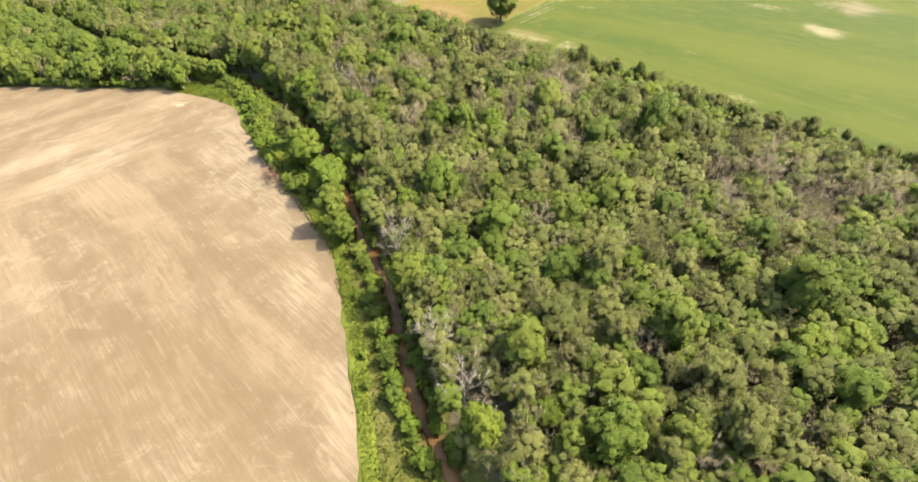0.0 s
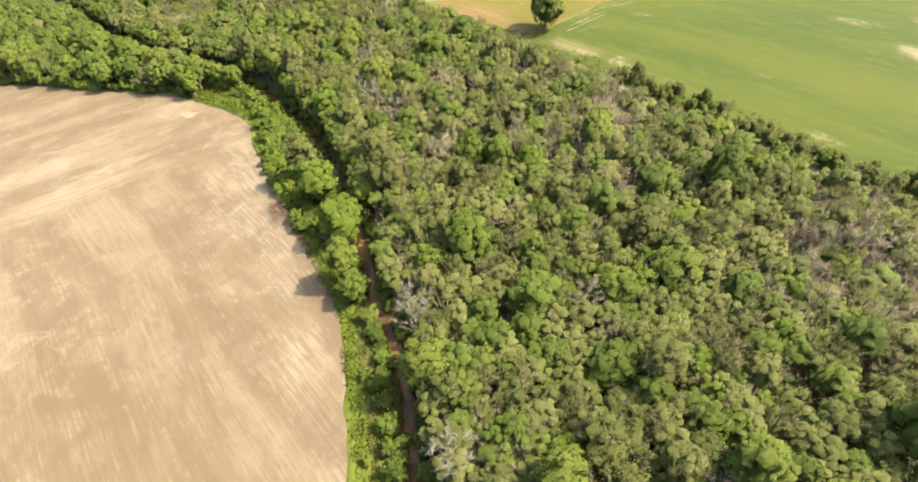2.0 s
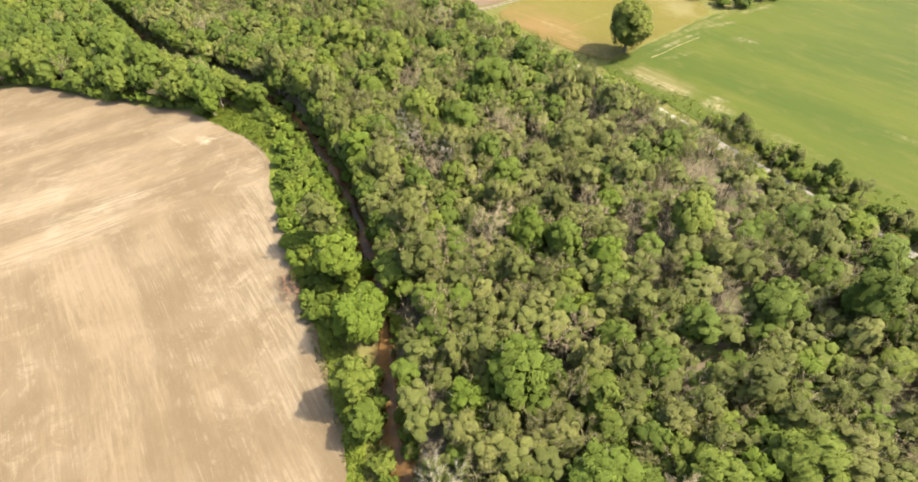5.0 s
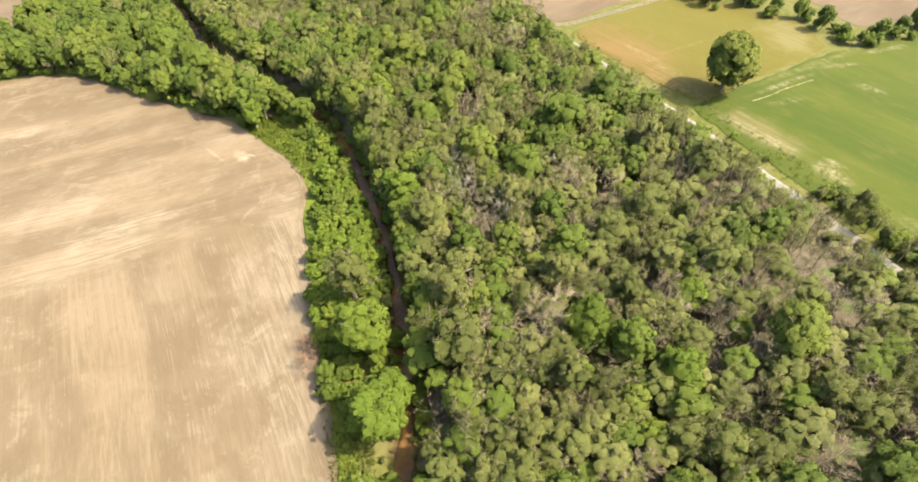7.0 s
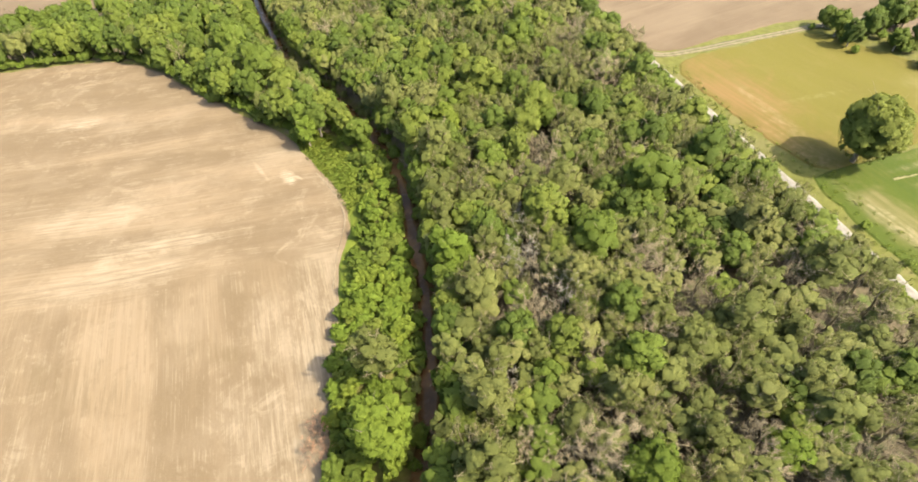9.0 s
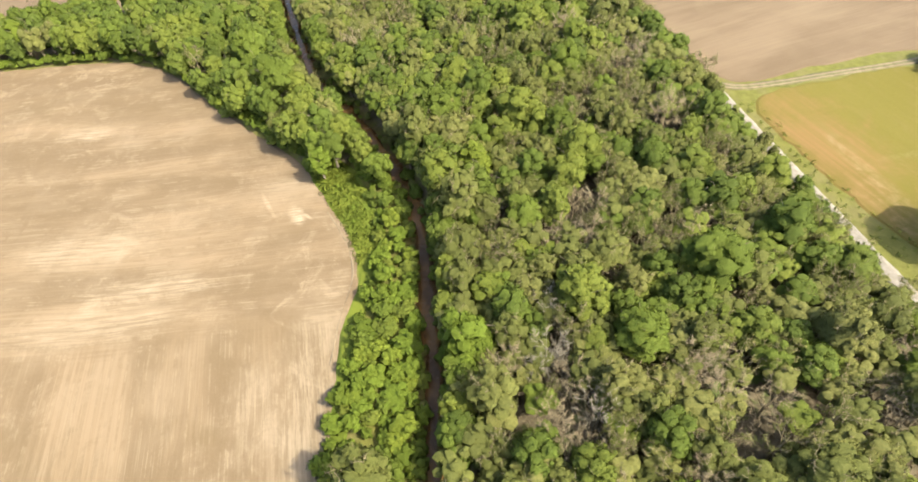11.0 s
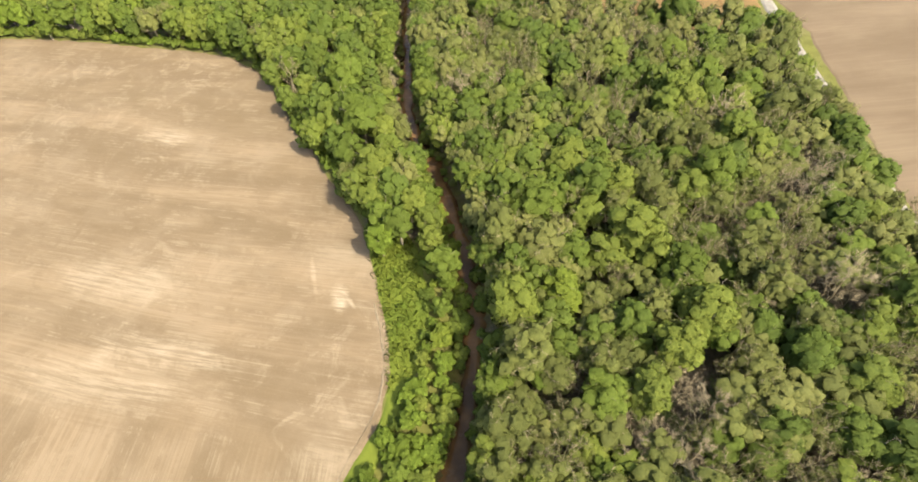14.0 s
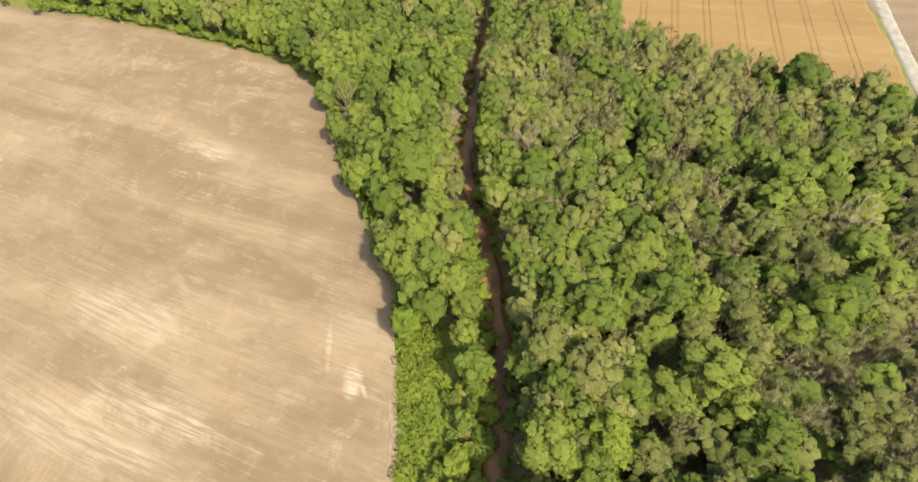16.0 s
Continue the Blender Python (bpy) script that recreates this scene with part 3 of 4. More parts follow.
def skeleton(rng, height, spread, limbs, forks, twigs, lean=0.0, low=0.25, thick=0.02):
    """A trunk with limbs, and what grows on them: returns trunk, branches and the twig tips."""
    top = np.array([lean * height, 0, height * 0.78])
    bends = [np.array([0, 0, -0.2]), np.array([lean * height * 0.2, rng.normal(0, 0.15), height * 0.28]), np.array([lean * height * 0.55, rng.normal(0, 0.25), height * 0.52]), top]
    radius = [height * thick * 1.5, height * thick, height * thick * 0.7, height * thick * 0.25]
    trunk = merge([rods([a], [b], ra, rb, 7) for a, b, ra, rb in zip(bends[:-1], bends[1:], radius[:-1], radius[1:])])
    S0, S1, R0, R1, tips = [], [], [], [], []
    T0, T1, TR = [], [], []
    for k in range(limbs):
        f = low + (0.95 - low) * (k + rng.uniform(0, 0.8)) / limbs
        origin = np.array([np.interp(f, [0, 0.36, 0.67, 1], [b[i] for b in bends]) for i in range(3)])
        a = k * 2.4 + rng.uniform(-0.4, 0.4)
        reach = spread * (1.05 - 0.55 * f) * rng.uniform(0.75, 1.1)
        up = (height - origin[2]) * rng.uniform(0.55, 0.95) * (0.45 + 0.5 * f)
        end = origin + np.array([math.cos(a) * reach, math.sin(a) * reach, up])
        knee = origin + (end - origin) * 0.45 + np.array([math.cos(a), math.sin(a), -0.4]) * reach * 0.12
        r = height * thick * 0.42 * (1.1 - 0.6 * f)
        S0 += [origin, knee]
        S1 += [knee, end]
        R0 += [r, r * 0.65]
        R1 += [r * 0.65, r * 0.2]
        for j in range(forks):
            g = (j + rng.uniform(0.3, 1.0)) / forks
            p = knee + (end - knee) * g if g > 0.4 else origin + (knee - origin) * (0.4 + g)
            along = unit(end - origin)
            q = p + unit(along + 0.75 * rng.normal(size=3) + [0, 0, 0.35]) * spread * rng.uniform(0.3, 0.55)
            S0.append(p), S1.append(q), R0.append(r * 0.42), R1.append(r * 0.12)
            for _ in range(twigs):
                h = rng.uniform(0.25, 1.0)
                s = p + (q - p) * h
                e = s + unit(unit(q - p) + 0.7 * rng.normal(size=3) + [0, 0, 0.3]) * spread * rng.uniform(0.14, 0.34)
                T0.append(s), T1.append(e), TR.append(r * 0.11 + 0.016)
                tips.append(s + (e - s) * rng.uniform(0.3, 1.05))
    trunk = merge([trunk, rods(np.array(S0), np.array(S1), np.array(R0), np.array(R1), 3)])
    return trunk, spikes(T0, T1, np.array(TR)) if T0 else None, np.array(tips)


def ball(rounds):
    """A unit ball of even triangles: 12 corners, or 42 after one round of splitting."""
    g = (1 + 5 ** 0.5) / 2
    v = unit(np.array([q for x in (-1, 1) for y in (-g, g) for q in ((x, y, 0), (0, x, y), (y, 0, x))]))
    near = np.linalg.norm(v[:, None] - v[None], axis=2) < 1.1
    t = [(a, b, c) for a in range(12) for b in range(a + 1, 12) for c in range(b + 1, 12) if near[a, b] and near[b, c] and near[a, c]]
    t = [q if np.dot(np.cross(v[q[1]] - v[q[0]], v[q[2]] - v[q[0]]), v[q[0]]) > 0 else q[::-1] for q in t]
    for _ in range(rounds):
        v, middle, split = list(v), {}, []
        for a, b, c in t:
            m = []
            for p, q in ((a, b), (b, c), (c, a)):
                key = (min(p, q), max(p, q))
                if key not in middle:
                    middle[key] = len(v)
                    v.append(unit(v[p] + v[q]))
                m.append(middle[key])
            split += [(a, m[0], m[2]), (b, m[1], m[0]), (c, m[2], m[1]), tuple(m)]
        v, t = np.array(v), split
    return v, np.array(t)


BALLS = [ball(0), ball(1)]


def clumps(rng, centres, radii, outward, fine=0, ragged=(0.62, 1.32)):
    """Masses of leaves: ragged lumps, softly shaded as part of their crown."""
    unit_ball, tris = BALLS[fine]
    n, k = len(centres), len(unit_ball)
    turn = unit(rng.normal(size=(n, 3)))
    side = unit(np.cross(turn, rng.normal(size=(n, 3))))
    axes = np.stack([turn, side, np.cross(turn, side)], 1)
    d = np.einsum("kj,njc->nkc", unit_ball, axes)
    v = centres[:, None] + d * radii[:, None] * rng.uniform(*ragged, (n, k, 1))
    soft = unit(d * 0.34 + outward[:, None] * 0.26 + [0, 0, 0.72])
    return np.c_[v.reshape(-1, 3), soft.reshape(-1, 3)], (tris[None] + k * np.arange(n)[:, None, None]).reshape(-1, 3)


def lobed(rng, lumps, leaves, height, spread, base, lobes, size, lump=(0.10, 0.18), peak=0.0, slim=0.34, core=1.0, fine=1):
    """A leafy crown: limbs carry rounded masses, small clusters sit on them, and loose sprays break the outline."""
    mid = np.array([0, 0, (height + base) / 2])
    radii = np.array([spread, spread, (height - base) / 2])
    C, R = [mid - [0, 0, radii[2] * 0.08]], [radii * 0.82]
    for k in range(lobes):
        u = 1 - 1.5 * (k + 0.5) / lobes
        a = k * 2.4 + rng.uniform(-0.5, 0.5)
        w = math.sqrt(max(0, 1 - u * u))
        f = rng.uniform(0.58, 0.80)
        r = spread * rng.uniform(0.22, 0.38)
        C.append(mid + radii * f * [w * math.cos(a), w * math.sin(a), u])
        R.append(np.array([r, r, r * rng.uniform(0.85, 1.1 + peak)]))
    C, R = np.array(C), np.array(R)
    weight = np.array([1.0] + [1.0] * lobes) * (R[:, 0] ** 2)

    def skin(count, lo, hi, lift):
        pick = rng.choice(len(C), count * 4, p=weight / weight.sum())
        d = unit(rng.normal(size=(count * 4, 3)) + [0, 0, 0.40])
        p = C[pick] + R[pick] * d * rng.uniform(lo, hi, (count * 4, 1))
        deep = np.zeros(len(p), bool)
        for c, r in zip(C, R):
            deep |= np.linalg.norm((p - c) / r, axis=1) < lift
        return p[~deep][:count], d[~deep][:count]

    parts = [clumps(rng, C, R * core, unit((C - mid) / radii + [0, 0, 0.01]), fine, (0.64, 1.22))]
    if lumps:
        p, d = skin(lumps, 0.90, 1.0, 0.86)
        parts.append(clumps(rng, p, spread * rng.uniform(*lump, (len(p), 1)) * np.ones((1, 3)), d))
    if leaves:
        p, d = skin(leaves, 0.97, 1.10, 0.95)
        parts.append(cards(rng, p, d, size, slim))
    return merge(parts)


KINDS = {}


def hash_of(text):
    return sum(ord(c) * (i + 3) for i, c in enumerate(text))


def grow(kind, variants, build, label, category):
    """Grow a few shapes of a kind: full ones, and lighter ones for the joined wood."""
    seeds = [hash_of(kind) + 31 * k for k in range(variants)]
    KINDS[kind] = dict(near=[build(np.random.default_rng(q), 1.0) for q in seeds], far=[build(np.random.default_rng(q), 0.40) for q in seeds], distant=[build(np.random.default_rng(q), 0.24) for q in seeds], category=category, label=label)


# every shape is a list of (part, vertices, triangles, material, material by triangle or None), for a plant of true size
def broadleaf(leaf, tall=13.6, wide=4.3, lumps=50, leaves=1450):
    def build(rng, detail):
        h, s = tall * rng.uniform(0.9, 1.07), wide * rng.uniform(0.88, 1.1)
        trunk, twigs, tips = skeleton(rng, h, s, 6, 2, 0)
        m = 1.0 if detail == 1 else detail ** -0.3
        return [("trunk", *trunk, [BARK], None), ("crown", *lobed(rng, int(lumps * detail), int(leaves * detail), h, s, h * 0.12, 24, 0.34 * m, (0.06, 0.12), fine=0), [leaf], None)]
    return build


def plume(leaf):
    """Upright feathery crown of thin foliage that shows its stems."""
    def build(rng, detail):
        h, s = rng.uniform(12.6, 14.4), rng.uniform(3.3, 4.0)
        trunk, twigs, tips = skeleton(rng, h, s, 9, 3, 8 if detail == 1 else 4, low=0.2)
        m = 1.0 if detail == 1 else detail ** -0.3
        leaves = lobed(rng, int(34 * detail), int(1250 * detail), h * 0.97, s, h * 0.2, 20, 0.34 * m, (0.06, 0.125), 0.4, 0.24, 0.94, 0)
        q = int(500 * detail)
        k = tips[rng.integers(0, len(tips), q)] + rng.normal(0, 0.38, (q, 3))
        leaves = merge([leaves, cards(rng, k, unit(k - [0, 0, h * 0.5]), 0.38 * m, 0.22)])
        both = merge([leaves, twigs])
        return [("trunk", *trunk, [TWIG], None), ("crown", *both, [leaf, TWIG], np.r_[np.zeros(len(leaves[1])), np.ones(len(twigs[1]))])]
    return build


def sparse(leaf, share):
    """A dying tree: grey twigs with thin leaf left."""
    def build(rng, detail):
        h, s = rng.uniform(11.8, 13.8), rng.uniform(3.4, 4.1)
        trunk, twigs, tips = skeleton(rng, h, s, 9, 4, 20 if detail == 1 else 10, low=0.22)
        n, m = int(share * detail), detail ** -0.3
        k = tips[rng.integers(0, len(tips), n)] + rng.normal(0, 0.25, (n, 3))
        leaves = cards(rng, k, unit(k - [0, 0, h * 0.45]), 0.36 * m, 0.20)
        both = merge([leaves, twigs])
        return [("trunk", *trunk, [TWIG], None), ("crown", *both, [leaf, TWIG], np.r_[np.zeros(len(leaves[1])), np.ones(len(twigs[1]))])]
    return build


def bleached(rng, detail):
    h, s = rng.uniform(11.0, 13.0), rng.uniform(3.6, 4.4)
    trunk, twigs, tips = skeleton(rng, h, s, 11, 5, 16, low=0.16, thick=0.013)
    return [("trunk", *trunk, [BLEACHED], None), ("crown", *twigs, [BLEACHED], None)]


def bare(rng, detail):
    h, s = rng.uniform(11.0, 13.5), rng.uniform(3.4, 4.2)
    trunk, twigs, tips = skeleton(rng, h, s, 12, 6, 24 if detail == 1 else 11, low=0.16, thick=0.0105)
    return [("trunk", *trunk, [DEADWOOD], None), ("crown", *twigs, [DEADWOOD], None)]


def bush(leaf):
    def build(rng, detail):
        h, s = rng.uniform(3.2, 4.4), rng.uniform(2.2, 2.9)
        trunk, twigs, tips = skeleton(rng, h, s, 5, 1, 0, low=0.05, thick=0.012)
        return [("stem", *trunk, [BARK], None), ("crown", *lobed(rng, int(12 * detail), int(340 * detail), h, s, 0.1, 8, 0.32, (0.13, 0.22), fine=0), [leaf], None)]
    return build


def weed(leaf):
    def build(rng, detail):
        p = rng.normal(size=(24, 3)) * [0.4, 0.4, 0.09] + [0, 0, 0.22]
        return [("leaves", *cards(rng, p, unit(p), 0.36, 0.25), [leaf], None)]
    return build


grow("leafy_tree", 6, broadleaf(LEAF_GREEN), "green broadleaf tree with a rounded lobed crown", "tree")
grow("fresh_tree", 4, broadleaf(LEAF_FRESH, 13.0, 4.4), "bright yellow-green broadleaf tree with a full crown", "tree")
grow("dark_tree", 3, broadleaf(LEAF_DARK), "deep green broadleaf tree with a dense crown", "tree")
grow("ash_tree", 6, plume(LEAF_OLIVE), "olive-green feathery tree with pale stems showing", "tree")
grow("dying_tree", 5, sparse(LEAF_OLIVE, 1700), "half-bare dying tree with grey twigs and thin olive leaves", "tree")
grow("bare_tree", 4, bare, "leafless grey-brown dead tree with fine twigs", "tree")
grow("bleached_tree", 3, bleached, "pale bleached dead tree with bare spreading limbs", "tree")
grow("bush", 5, bush(LEAF_FRESH), "bright green leafy bush", "bush")
grow("dark_bush", 3, bush(LEAF_GREEN), "green leafy bush with a rounded outline", "bush")


def seedling(leaf):
    def build(rng, detail):
        mixed = leaf if rng.uniform() < 0.6 else LEAF_OLIVE
        return [("leaves", *lobed(rng, 4, 70, 9.8, 3.3, 3.0, 11, 0.42, (0.08, 0.17), fine=0), [mixed], None)]
    return build


def brush(rng, detail):
    """Leafless brushwood under the trees."""
    trunk, twigs, tips = skeleton(rng, 9.0, 3.2, 7, 3, 7, low=0.15, thick=0.006)
    return [("stem", *merge([trunk, twigs]), [DEADWOOD], None)]


grow("brush", 4, brush, "grey-brown leafless brushwood", "shrubs")
grow("seedling", 6, seedling(LEAF_GREEN), "low shrubs", "shrubs")
grow("weed", 4, weed(GRASS), "green weeds", "weeds")


def dead_bush(rng, detail):
    trunk, twigs, tips = skeleton(rng, 3.6, 2.6, 12, 5, 18, low=0.05, thick=0.010)
    both = merge([trunk, twigs])
    return [("stem", *both, [TWIG, RUSSET], np.r_[np.zeros(len(trunk[1])), np.ones(len(twigs[1]))])]


grow("dead_bush", 2, dead_bush, "dead reddish-brown leafless bush at the field's edge", "bush")
PART_MESH = {}


def plant(kind, x, y, size, turn, variant, group, label="", name="", z=0.0, lean=0.0):
    """One plant as a thing of its own, with its parts under it."""
    spec = KINDS[kind]
    key = (kind, variant % len(spec["near"]))
    if key not in PART_MESH:
        PART_MESH[key] = [(part, array_mesh(part, v, t, m, i, soft=part in ("trunk", "stem"))) for part, v, t, m, i in spec["near"][key[1]]]
    top = new(name or kind)
    top.matrix_basis = pose(x, y, z, lean, 0, turn) @ Matrix.Diagonal((size * random.uniform(0.86, 1.14), size * random.uniform(0.86, 1.14), size * random.uniform(0.86, 1.12), 1))
    for part, me in PART_MESH[key]:
        ob = new(part, me)
        ob.parent = top
    return tagged(top, label or spec["label"], spec["category"], group)


def crowd(name, plants, label, category, heights=None):
    """Many plants too many to count, joined into one mesh."""
    verts, tris, index, mats, hues, base = [], [], [], [], [], 0
    for number, (kind, x, y, size, turn, variant) in enumerate(plants):
        z = 0.0 if heights is None else heights[number]
        shapes = KINDS[kind]["far" if abs(x + 20) + abs(y - 150) < 175 else "distant"]
        c, s = math.cos(radians(turn)) * size, math.sin(radians(turn)) * size
        for part, v, t, m, i in shapes[variant % len(shapes)]:
            mats += [q for q in m if q not in mats]
            slots = np.array([mats.index(q) for q in m])
            verts.append(np.c_[v[:, 0] * c - v[:, 1] * s + x, v[:, 0] * s + v[:, 1] * c + y, v[:, 2] * size + z, (v[:, 3] * c - v[:, 4] * s) / size, (v[:, 3] * s + v[:, 4] * c) / size, v[:, 5]])
            tris.append(t + base)
            index.append(slots[(np.zeros(len(t)) if i is None else i).astype(int)])
            hues.append(np.full(len(v), (number * 0.618034) % 1.0, np.float32))
            base += len(v)
    me = array_mesh(name, np.concatenate(verts), np.concatenate(tris), mats, np.concatenate(index))
    me.attributes.new("hue", "FLOAT", "POINT").data.foreach_set("value", np.concatenate(hues))
    return tagged(new(name, me), label, category, kind="stuff")


def scatter(polygon, gap, rng, avoid, tries=30000):
    """Points in a polygon, no two nearer than gap."""
    poly = np.array(polygon, float)
    lo, hi = poly.min(0), poly.max(0)
    cell, taken, out = gap, {}, []
    p = rng.uniform(lo, hi, (tries, 2))
    p = p[inside(p, poly)]
    for x, y in p:
        g = gap * (0.9 + 0.4 * noise.noise((x * 0.05, y * 0.05, 3.0)))
        i, j = int(x // cell), int(y // cell)
        if all((x - u) ** 2 + (y - v) ** 2 > g * g for a in (-1, 0, 1) for b in (-1, 0, 1) for u, v in taken.get((i + a, j + b), ())):
            if all((x - u) ** 2 + (y - v) ** 2 > r * r for u, v, r in avoid):
                taken.setdefault((i, j), []).append((x, y))
                out.append((x, y))
    return np.array(out)


# trees that stand out, each at its own place: x, y, size
LEAFY_AT = [(25.5, 55, 1.3), (23.4, 45, 1.3), (8.8, 63.8, 1.3), (20.6, 87.5, 1.22), (-10.5, 120.9, 1.3), (40.5, 68.3, 1.3), (-16.5, 85.8, 1.3), (55.9, 145.4, 1.3), (37, 112.1, 1.3), (22.9, 107.4, 1.3), (5.7, 104.7, 1.3), (7.6, 147.9, 1.04), (-19.1, 178, 1.3), (-48.3, 204.7, 1.3), (-35.4, 202.4, 1.3), (25.9, 167.5, 1.3), (-28.8, 225.2, 1.3), (-91.1, 219.1, 1.3), (-66.2, 243.2, 1.3), (-106.6, 240.2, 1.3), (-157.7, 228.7, 1.3), (-139.7, 221.7, 1.3), (-175.4, 235.9, 1.3), (-86.9, 248.7, 1.3), (-84.8, 272.7, 1.3), (-41.3, 116.1, 1.0), (-106, 225, 0.75), (-37.5, 110, 0.85)]
DARK_AT = [(70.5, 74.8, 1.3), (39.7, 144.3, 1.3), (15.3, 127.9, 1.04), (-19.4, 242.2, 1.3), (-129.6, 321.5, 1.3)]
BLEACHED_AT = [(-9.6, 67.6, 1.3), (-4, 57.4, 1.19), (-20.5, 98.9, 1.23), (-48.2, 190.1, 1.3), (-35.8, 186.1, 1.06), (-52, 200, 1), (-129, 241, 0.6)]
BARE_AT = [(81.7, 121.4, 1.3), (100.9, 106.8, 1.3), (64.5, 104.8, 1.3), (-19.7, 161, 1.3), (-20, 156.7, 1.3), (16.3, 102.3, 1.17), (-53, 219.6, 1.07), (-53.7, 267.2, 1.3), (-73.1, 218.5, 0.79), (-149.2, 255.3, 1.04), (-95.6, 294.9, 1.3)]
ASH_AT = [(16.4, 71.1, 1.3), (45, 56.8, 1.3), (46, 44.8, 1.3), (29.5, 87, 1.26), (-35, 147.4, 1.3), (32.5, 126.2, 1.26), (37.8, 119.7, 1.2), (-52.4, 178.9, 1.3), (-40.3, 159, 1.3), (-3.8, 194.8, 1.3), (8.8, 214.6, 1.3), (24.4, 160, 1.06), (31, 156.8, 1.11), (-74.6, 202.1, 1.3), (-5.7, 220.3, 1.3), (-104.9, 228.3, 1.3), (-81.6, 213.2, 1.3), (-96.8, 232.5, 1.3), (-63.1, 156.7, 1.3)]
DYING_AT = [(7.8, 46, 1.3), (-65.8, 205.8, 1.2), (-55, 182, 0.85)]
FRESH_AT = [(-0.8, 47.4, 1.14), (6.9, 173.4, 0.86), (-12.2, 159.3, 1.25), (-62.3, 185.8, 1.3), (-87.1, 228.1, 1.14), (-55.1, 146, 1.3), (-45.5, 131.1, 1.3), (-45, 136, 1)]
MARKED = [(kind, *spot) for kind, spots in (("leafy_tree", LEAFY_AT), ("dark_tree", DARK_AT), ("bleached_tree", BLEACHED_AT), ("bare_tree", BARE_AT), ("ash_tree", ASH_AT), ("dying_tree", DYING_AT), ("fresh_tree", FRESH_AT)) for spot in spots]
LOW = [
    ("dark_bush", -27, 87, 0.8), ("dark_bush", -24, 77, 0.85), ("dark_bush", -21.5, 68, 0.9), ("dark_bush", -19, 59, 0.8), ("bush", -15, 52, 0.75), ("dark_bush", -33, 104, 0.9),
    ("bush", -12, 45, 0.8), ("bush", -28, 93, 0.65), ("dark_bush", -30, 98, 0.7), ("dark_bush", -25.5, 82, 0.7), ("bush", -23, 72.5, 0.7), ("bush", -20, 63.5, 0.65), ("bush", -17, 55.5, 0.6),
    ("bush", -27, 70, 0.4), ("bush", -25, 62, 0.4), ("bush", -31, 88, 0.45),
]


# where the wood is dying back, and where it is lush
DRY_SPOTS = [(13, 162), (-22, 162), (32, 172), (84, 119), (97, 108), (-10, 66), (69, 120), (111, 109), (48, 82), (-44, 182), (19, 162), (36, 156), (-1, 162), (-18, 197),
             (9, 210), (-20, 152), (-96, 257), (-53, 220), (-53, 268), (-33, 234), (-112, 273), (-99, 250), (-86, 267), (-137, 304), (-72, 270),
             (27, 184), (20, 172), (8, 168), (34, 198), (-74, 282), (-59, 267), (-88, 275), (53, 125), (28, 141), (-11, 161), (91, 118), (78, 125)]
LUSH_SPOTS = [(26, 50), (11, 86), (29, 110), (-17, 85), (55, 74), (74, 67), (-43, 196), (-87, 212), (6, 117), (52, 137), (-17, 174), (14, 139), (-109, 252), (-79, 232),
              (5, 146), (-43, 213), (-90, 215), (-72, 232), (-36, 220), (-139, 249), (-87, 284), (-60, 195), (-119, 249), (-84, 242), (-151, 292), (-101, 302), (-96, 233)]


def near_any(x, y, spots, reach):
    return max(math.exp(-((x - u) ** 2 + (y - v) ** 2) / reach ** 2) for u, v in spots)


def woodland():
    rng = np.random.default_rng(5)
    keep = [(x, y, 4.3 * s) for _, x, y, s in MARKED]
    spots = np.concatenate([scatter(WOODS_EAST, 5.1, rng, keep), scatter(WOODS_WEST, 5.6, rng, keep)])
    road, creek = away(spots, ROAD_LINE), away(spots, CREEK_LINE)
    west = inside(spots, WOODS_WEST)
    plants = []
    for (x, y), r, c, w in zip(spots, road, creek, west):
        if c < rng.uniform(4.6, 6.6) or r < 4.9:
            continue
        f = noise.noise((x * 0.022, y * 0.022, 0.0)) * 0.3 + rng.normal(0, 0.26)
        v = f + (-0.38 if w else 0.24 if x > -60 and y < 240 else 0.06) + 0.34 * near_any(x, y, DRY_SPOTS, 11.0) - 0.38 * near_any(x, y, LUSH_SPOTS, 10.0)
        if v > 0.53 and not w:
            kind = "bare_tree"
        elif v > 0.22:
            kind = "dying_tree"
        elif v > 0.0:
            kind = "ash_tree"
        else:
            kind = str(rng.choice(["leafy_tree", "dark_tree", "dark_tree" if y > 215 else "fresh_tree", "leafy_tree" if w else "dark_tree"]))
        plants.append((kind, x, y, rng.uniform(0.80, 1.08) * (rng.uniform(*((0.75, 1.05) if y > 282 else (0.48, 0.82))) if r < 11 else 1.0), rng.uniform(0, 360), int(rng.integers(0, 12))))
    return plants


